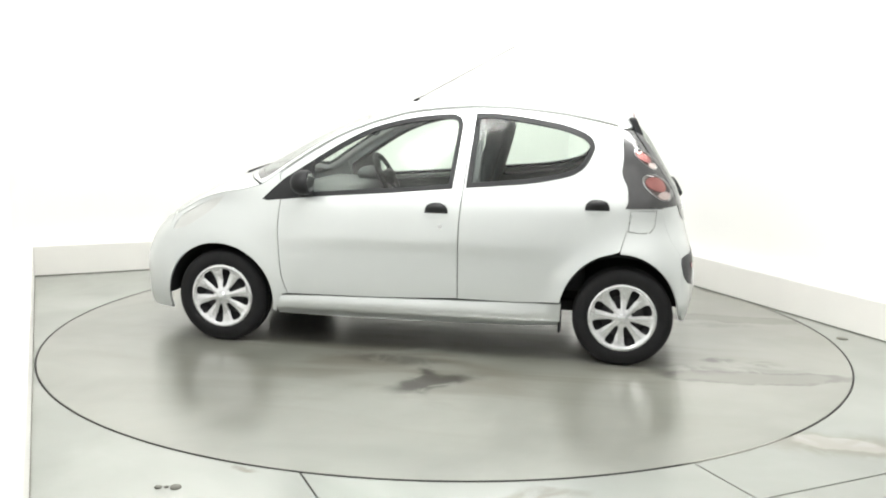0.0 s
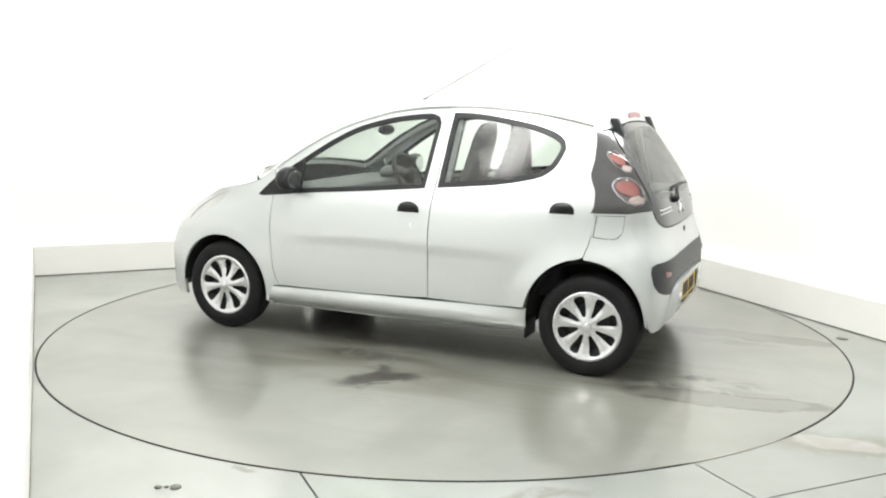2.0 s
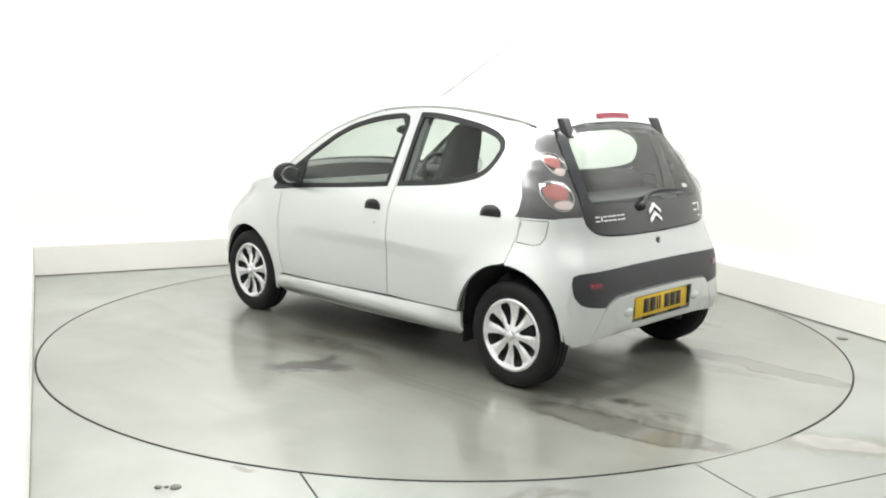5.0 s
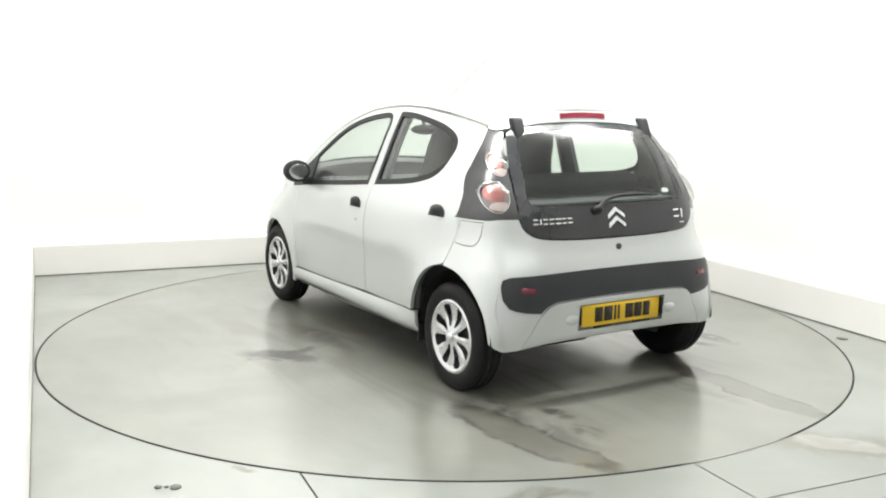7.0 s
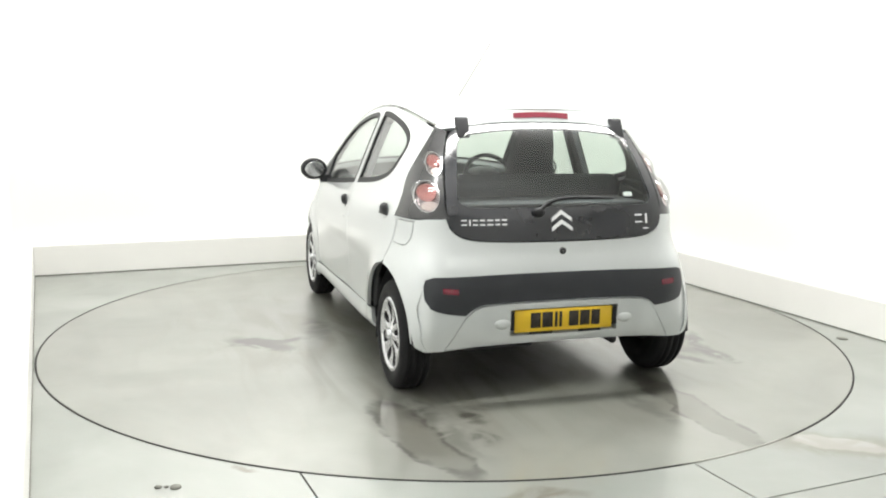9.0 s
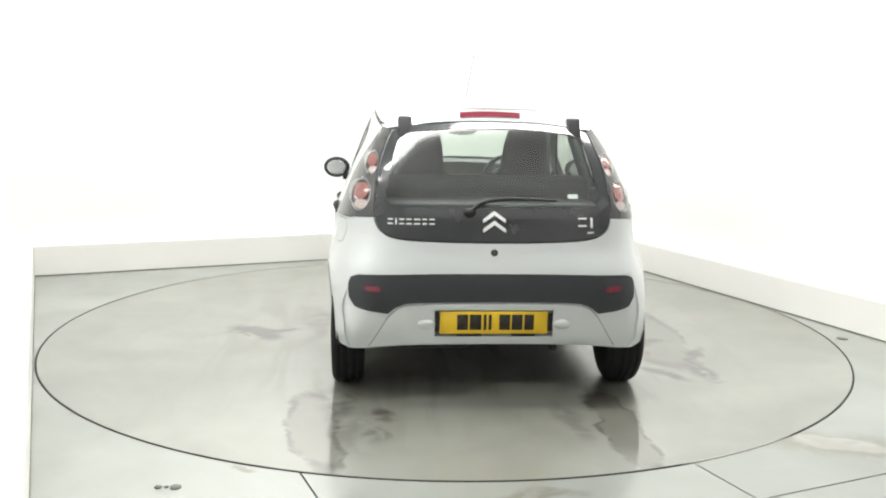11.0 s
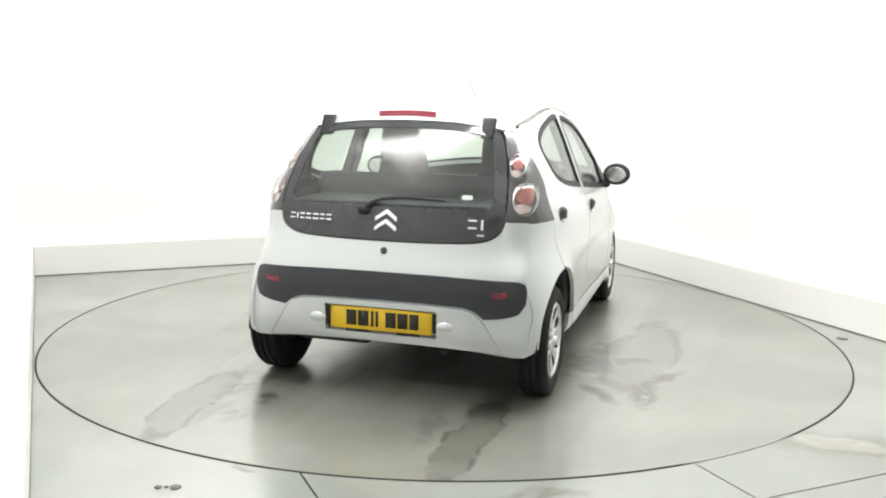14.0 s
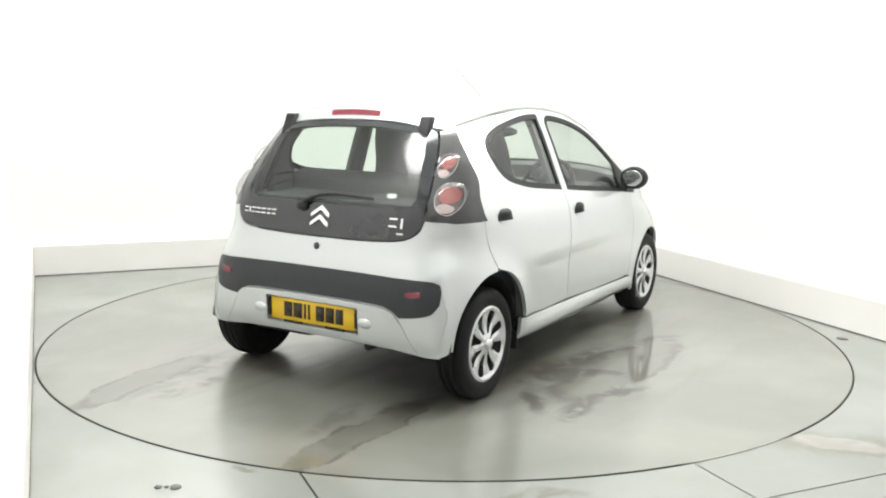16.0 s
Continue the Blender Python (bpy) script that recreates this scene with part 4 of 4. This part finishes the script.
        bmesh.ops.recalc_face_normals(bm, faces=bm.faces)
        part("badge_chevron", bm, WHITE_LETTER, gate, "silver chevron badge", smooth=False)
    def badge(a, b, lo, hi):
        lp = loop([(a, lo), (b, lo)], [(b, lo), (b, hi)], [(b, hi), (a, hi)], [(a, hi), (a, lo)], step=0.012)
        panel("badge_bar", lp, [], rear, WHITE_LETTER, gate, "thin silver badge bar", h=0.02, rim=0.003, off=0.006)

    x = 0.508
    for w in (0.026, 0.007, 0.024, 0.025, 0.030, 0.022, 0.026):
        if w < 0.01:
            badge(x, x - w, 0.857, 0.884)
        else:
            badge(x, x - w, 0.857, 0.8635)
            badge(x, x - w, 0.8775, 0.884)
        x -= w + 0.0105
    for a, b, lo, hi in ((-0.405, -0.446, 0.851, 0.859), (-0.405, -0.446, 0.885, 0.893), (-0.466, -0.476, 0.847, 0.893), (-0.450, -0.482, 0.819, 0.826)):
        badge(a, b, lo, hi)
    pts = [Vector(rear(y, z)) + Vector((-0.022, 0, 0)) for y, z in smooth_line([(0.125, 0.912), (0.09, 0.945), (0.04, 0.968), (-0.05, 0.980), (-0.16, 0.980), (-0.30, 0.974)], 0.02)]
    wp = part("rear_wiper", tube(pts, 0.011, 8, 0.5), BLACK, gate, "black rear wiper arm")
    bm = bmesh.new()
    ellipsoid(bm, Vector(rear(0.118, 0.915)) + Vector((-0.014, 0, 0)), (0.018, 0.03, 0.024))
    part("wiper_hub", bm, BLACK, gate)
    m = Matrix.Translation(Vector(rear(0, 0.728))) @ Matrix.Rotation(radians(-90), 4, "Y")
    part("tail_lock", lathe([(0.001, 0.006), (0.013, 0.006), (0.017, 0.004), (0.018, -0.004)], 20, "Z", m), SMOKE, body, "small round tail lock")
    # tail lamps
    for s in (-1, 1):
        lp = LAMP if s > 0 else mirrored(LAMP)
        cups = []
        for cy, cz, ra, rb in ((0.586, 1.135, 0.031, 0.055), (0.640, 0.985, 0.048, 0.073)):
            c = [(s * (cy + ra * math.cos(t) - 0.16 * rb * math.sin(t)), cz + rb * math.sin(t)) for t in [i * math.pi / 14 for i in range(28)]]
            cups.append(c)
        lamp = panel("tail_lamp", inset(lp, -0.001), cups, rear, SMOKE, car, "smoked tail lamp with two round lights", h=0.02, rim=0.01, off=0.002)
        for k, c in enumerate(cups):
            cy, cz = sum(p[0] for p in c) / len(c), sum(p[1] for p in c) / len(c)
            rr = max(abs(p[1] - cz) for p in c)
            dome = lambda a, b, cy=cy, cz=cz, rr=rr: 0.30 * rr * math.sqrt(max(0, 1 - ((a - cy) / (rr * 0.62)) ** 2 * 0.8 - ((b - cz) / rr) ** 2))
            cup = panel("light_bowl", c, [], rear, REFLECTOR, lamp, "silver lamp bowl", h=0.014, rim=0.0, off=-0.012)
            panel("lamp_ring", inset(c, -0.001), [inset(c, 0.003)], rear, CHROME, lamp, "thin bright ring", h=0.02, rim=0.006, off=0.001)
            mid = [(cy + (p[0] - cy) * 0.74, cz + (p[1] - cz) * 0.55 + rr * 0.26) for p in c]
            panel("red_bulb_cover", mid, [], rear, PINK, lamp, "faded red inner lens", h=0.012, rim=0.008, off=-0.002)
            low = [(cy + (p[0] - cy) * 0.66, cz + (p[1] - cz) * 0.30 - rr * 0.56) for p in c]
            panel("bulb_cover", low, [], rear, LAMPCLEAR, lamp, "pale inner lens", h=0.012, rim=0.006, off=-0.003)
            q = panel("lens", inset(c, -0.002), [], rear, CLEARLENS, lamp, "clear domed lens", h=0.012, rim=0, off=0.003, bulge=dome)
            q.visible_shadow = False


def build_front(car):
    edge_x = spl([0.17, 0.4, 0.6, 0.78], [2.733, 2.733, 2.723, 2.698])
    e = lambda z: side_y(edge_x(z), z) + 0.001
    ZS = [0.17 + 0.047 * i for i in range(13)]
    zt = lambda y: 0.702 + 0.032 * (abs(y) / 0.7) ** 2
    b = loop([(-e(z), z) for z in ZS], [(-e(0.734), 0.734), (-0.45, zt(0.45)), (-0.2, zt(0.2)), (0, zt(0)), (0.2, zt(0.2)), (0.45, zt(0.45)), (e(0.734), 0.734)], [(e(z), z) for z in ZS[::-1]], [(e(0.17), 0.17), (0, 0.15), (-e(0.17), 0.17)])
    panel("front_bumper", b, [], nose, PAINT, car, "silver front bumper", h=0.05, rim=0.02)


def build_wheel(car, x, sg, turn):
    """Tyre with grooves, and a silver eight-slot wheel trim."""
    y = 0.704
    t = [(0.182, 0.066), (0.194, 0.074), (0.218, 0.080), (0.245, 0.078), (0.262, 0.068), (0.271, 0.055)]
    prof = list(t)
    for g in (0.036, 0.0, -0.036):
        prof += [(0.2755, g + 0.007), (0.268, g + 0.005), (0.268, g - 0.005), (0.2755, g - 0.007)]
    prof += [(r, -a) for r, a in reversed(t)] + [(0.12, -0.06), (0.12, 0.03), (0.182, 0.066)]
    m = Matrix.Translation((x, sg * y, WHEEL_Z)) @ Matrix.Diagonal((1, sg, 1, 1))
    tyre = tagged(new("wheel"), "wheel with black tyre and silver eight-slot trim")
    tyre.parent = car
    part("tyre", lathe(prof, 64, "Y", m), RUBBER, tyre, "black road tyre")
    slots = []
    for i in range(8):
        a = 2 * math.pi * (i + turn) / 8
        k = 1.0 if i % 2 else 0.8
        lp = loop([(0.056, -0.009 * k), (0.100, -0.020 * k), (0.145, -0.031 * k), (0.160, -0.027 * k), (0.165, 0.0), (0.160, 0.027 * k), (0.145, 0.031 * k), (0.100, 0.020 * k), (0.056, 0.009 * k), (0.052, 0.0), (0.056, -0.009 * k)], step=0.010)
        slots.append([(p * math.cos(a) - q * math.sin(a), p * math.sin(a) + q * math.cos(a)) for p, q in lp])

    def dish(a, b):
        r = math.hypot(a, b)
        spoke = abs(math.cos(4 * (math.atan2(b, a) - 2 * math.pi * (turn + 0.5) / 8)))
        d = 0.066 + 0.012 * math.exp(-((r - 0.178) / 0.010) ** 2) + 0.010 * math.exp(-(r / 0.05) ** 2) - 0.022 * math.exp(-((r - 0.10) / 0.05) ** 2) + 0.016 * spoke * math.exp(-((r - 0.10) / 0.05) ** 2)
        return (x + a, sg * (y + d), WHEEL_Z + b)
    ref = Vector((x, 0, WHEEL_Z))
    cover = panel("wheel_trim", ring_poly(0.190, 72), slots, dish, TRIM, tyre, "silver plastic wheel trim", h=0.010, rim=0.012, ref=ref)
    part("hub_cap", lathe([(0.001, 0.090), (0.018, 0.089), (0.024, 0.086), (0.026, 0.070)], 24, "Y", m), TRIM, tyre)
    part("wheel_disc", lathe([(0.001, 0.036), (0.06, 0.034), (0.10, 0.024), (0.172, 0.034)], 40, "Y", m), BLACK, tyre, "dark steel wheel behind the trim")
    part("brake_drum", lathe([(0.001, -0.055), (0.11, -0.055), (0.12, -0.05), (0.12, 0.0)], 32, "Y", m), DARK, tyre)
    return tyre


def build_underbody(car):
    part("floor_pan", box(bmesh.new(), -0.12, 2.75, -0.42, 0.42, 0.215, 0.29, 0.02, 2), DARK, car, "black underbody")
    part("floor_pan", box(bmesh.new(), 0.36, 1.98, -0.70, 0.70, 0.205, 0.30, 0.02, 2), DARK, car, "black underbody")
    for sg in (-1, 1):
        part("mudflap", box(bmesh.new(), 0.338, 0.352, min(sg * 0.60, sg * 0.765), max(sg * 0.60, sg * 0.765), 0.165, 0.262, 0.005, 2), BLACK, car, "short black mudflap")
    part("rear_axle", tube([(0.0, -0.66, 0.27), (0.0, 0.66, 0.27)], 0.035, 12), DARK, car, "dark axle beam")
    part("silencer", box(bmesh.new(), -0.28, -0.10, 0.10, 0.50, 0.235, 0.32, 0.035, 3), DARK, car, "dark exhaust silencer")
    part("exhaust_pipe", tube([(-0.34, -0.30, 0.262), (-0.1, -0.30, 0.262)], 0.02, 12), DARK, car, "exhaust pipe end")
    part("engine_block", box(bmesh.new(), 2.0, 2.68, -0.40, 0.40, 0.26, 0.68, 0.05, 2), DARK, car, "dark engine bay filling")


def seat(car, sg):
    def sheet(secs, name, parent, lab):
        bm = bmesh.new()
        rings = []
        for cx, cz, w, d, a in secs:
            ring = []
            for i in range(20):
                t = 2 * math.pi * i / 20
                c, s_ = math.cos(t), math.sin(t)
                px = d * math.copysign(abs(c) ** 0.6, c)
                py = w * math.copysign(abs(s_) ** 0.55, s_)
                ring.append(bm.verts.new((cx + px * math.cos(a), sg * 0.315 + py, cz - px * math.sin(a))))
            rings.append(ring)
        for A, B in zip(rings, rings[1:]):
            for i in range(20):
                bm.faces.new((A[i], A[(i + 1) % 20], B[(i + 1) % 20], B[i]))
        bm.faces.new(rings[0])
        bm.faces.new(rings[-1])
        bmesh.ops.recalc_face_normals(bm, faces=bm.faces)
        return part(name, bm, CLOTH, parent, lab)
    s = sheet([(1.10, 0.50, 0.20, 0.02, 1.45), (1.12, 0.52, 0.24, 0.07, 1.45), (1.35, 0.55, 0.25, 0.08, 1.45), (1.52, 0.57, 0.24, 0.06, 1.45), (1.56, 0.57, 0.2, 0.02, 1.45)], "front_seat", car, "dark cloth front seat with built-in headrest")
    sheet([(1.06, 0.50, 0.22, 0.06, 0.3), (1.00, 0.66, 0.235, 0.075, 0.3), (0.92, 0.84, 0.220, 0.07, 0.3), (0.86, 0.97, 0.180, 0.06, 0.3), (0.825, 1.06, 0.146, 0.052, 0.28),
           (0.79, 1.185, 0.132, 0.05, 0.24), (0.770, 1.265, 0.112, 0.046, 0.2), (0.760, 1.302, 0.082, 0.036, 0.2), (0.757, 1.317, 0.04, 0.018, 0.2)], "seat_back", s, "dark cloth seat back")


def build_interior(car):
    for sg in (-1, 1):
        seat(car, sg)
    part("rear_bench", box(bmesh.new(), 0.22, 0.72, -0.56, 0.56, 0.36, 0.60, 0.05, 3), CLOTH, car, "dark cloth rear bench")
    m = Matrix.Translation((0.27, 0, 0.62)) @ Matrix.Rotation(radians(-14), 4, "Y")
    part("bench_back", box(bmesh.new(), -0.07, 0.07, -0.56, 0.56, -0.1, 0.44, 0.045, 3, m), CLOTH, car, "dark cloth rear seat back")
    part("parcel_shelf", box(bmesh.new(), -0.19, 0.16, -0.53, 0.53, 0.925, 0.945, 0.008, 2), CLOTH, car, "dark cloth parcel shelf")
    # dashboard
    bm = box(bmesh.new(), 1.62, 2.08, -0.64, 0.64, 0.62, 0.90, 0.07, 4)
    for v in bm.verts:
        if v.co.z > 0.85:
            v.co.z += 0.03 * math.cos(v.co.y * 2.2)
    dash = part("dashboard", bm, INTERIOR, car, "grey plastic dashboard")
    pod = bmesh.new()
    ellipsoid(pod, (1.72, -0.34, 0.935), (0.09, 0.12, 0.055))
    part("instrument_pod", pod, INTERIOR, dash, "round instrument pod")
    # steering wheel on the right-hand side
    bm = bmesh.new()
    m = Matrix.Translation((1.60, -0.34, 0.915)) @ Matrix.Rotation(radians(-62), 4, "Y")
    rings = []
    for i in range(36):
        a = 2 * math.pi * i / 36
        c = Vector((0.172 * math.cos(a), 0.172 * math.sin(a), 0))
        o = c.normalized()
        rings.append([bm.verts.new(m @ (c + (o * math.cos(t) + Vector((0, 0, 1)) * math.sin(t)) * 0.016)) for t in [k * math.pi / 4 for k in range(8)]])
    for A, B in zip(rings, rings[1:] + rings[:1]):
        for k in range(8):
            bm.faces.new((A[k], A[(k + 1) % 8], B[(k + 1) % 8], B[k]))
    bmesh.ops.recalc_face_normals(bm, faces=bm.faces)
    sw = part("steering_wheel", bm, BLACK, car, "black steering wheel")
    bm = bmesh.new()
    ellipsoid(bm, m @ Vector((0, 0, 0.01)), (0.05, 0.075, 0.055))
    hub = part("wheel_boss", bm, BLACK, sw)
    for a in (0.25, math.pi - 0.25, -math.pi / 2):
        part("wheel_spoke", tube([m @ Vector((0.165 * math.sin(a), 0.165 * math.cos(a), 0)), m @ Vector((0, 0, 0.01))], 0.014, 6), BLACK, sw)
    rm = bmesh.new()
    ellipsoid(rm, (1.60, 0.0, 1.245), (0.02, 0.11, 0.034))
    part("interior_mirror", rm, BLACK, car, "black interior mirror")
    part("mirror_stalk", tube([(1.61, 0, 1.265), (1.64, 0, 1.335)], 0.012, 8), BLACK, car)


def build_car():
    car = new("car")
    tagged(car, "small silver five-door hatchback with black bumper strip", "car")
    build_side(car, left, 1)
    build_side(car, right, -1)
    build_top(car)
    build_rear(car)
    build_front(car)
    for x in WHEEL_X:
        for sg in (1, -1):
            build_wheel(car, x, sg, 0.22 if x > 1 else 0.58)
    build_underbody(car)
    build_interior(car)
    return car


car = build_car()


# ---- the turn: table and car go round together ----
def turn_at(t):
    s = (t - 8.0) / 8.0
    return 2.00492 - 0.96353 * s - 0.00259 * s * s - 0.00393 * s**3


def motions():
    table_rows, car_rows = [], []
    for i in range(17):
        m = Matrix.Rotation(turn_at(float(i)), 4, "Z")
        table_rows.append((float(i), m))
        car_rows.append((float(i), m @ Matrix.Translation((-1.1039, -0.1272, 0.002))))
    walk(turntable, table_rows)
    walk(car, car_rows)


motions()
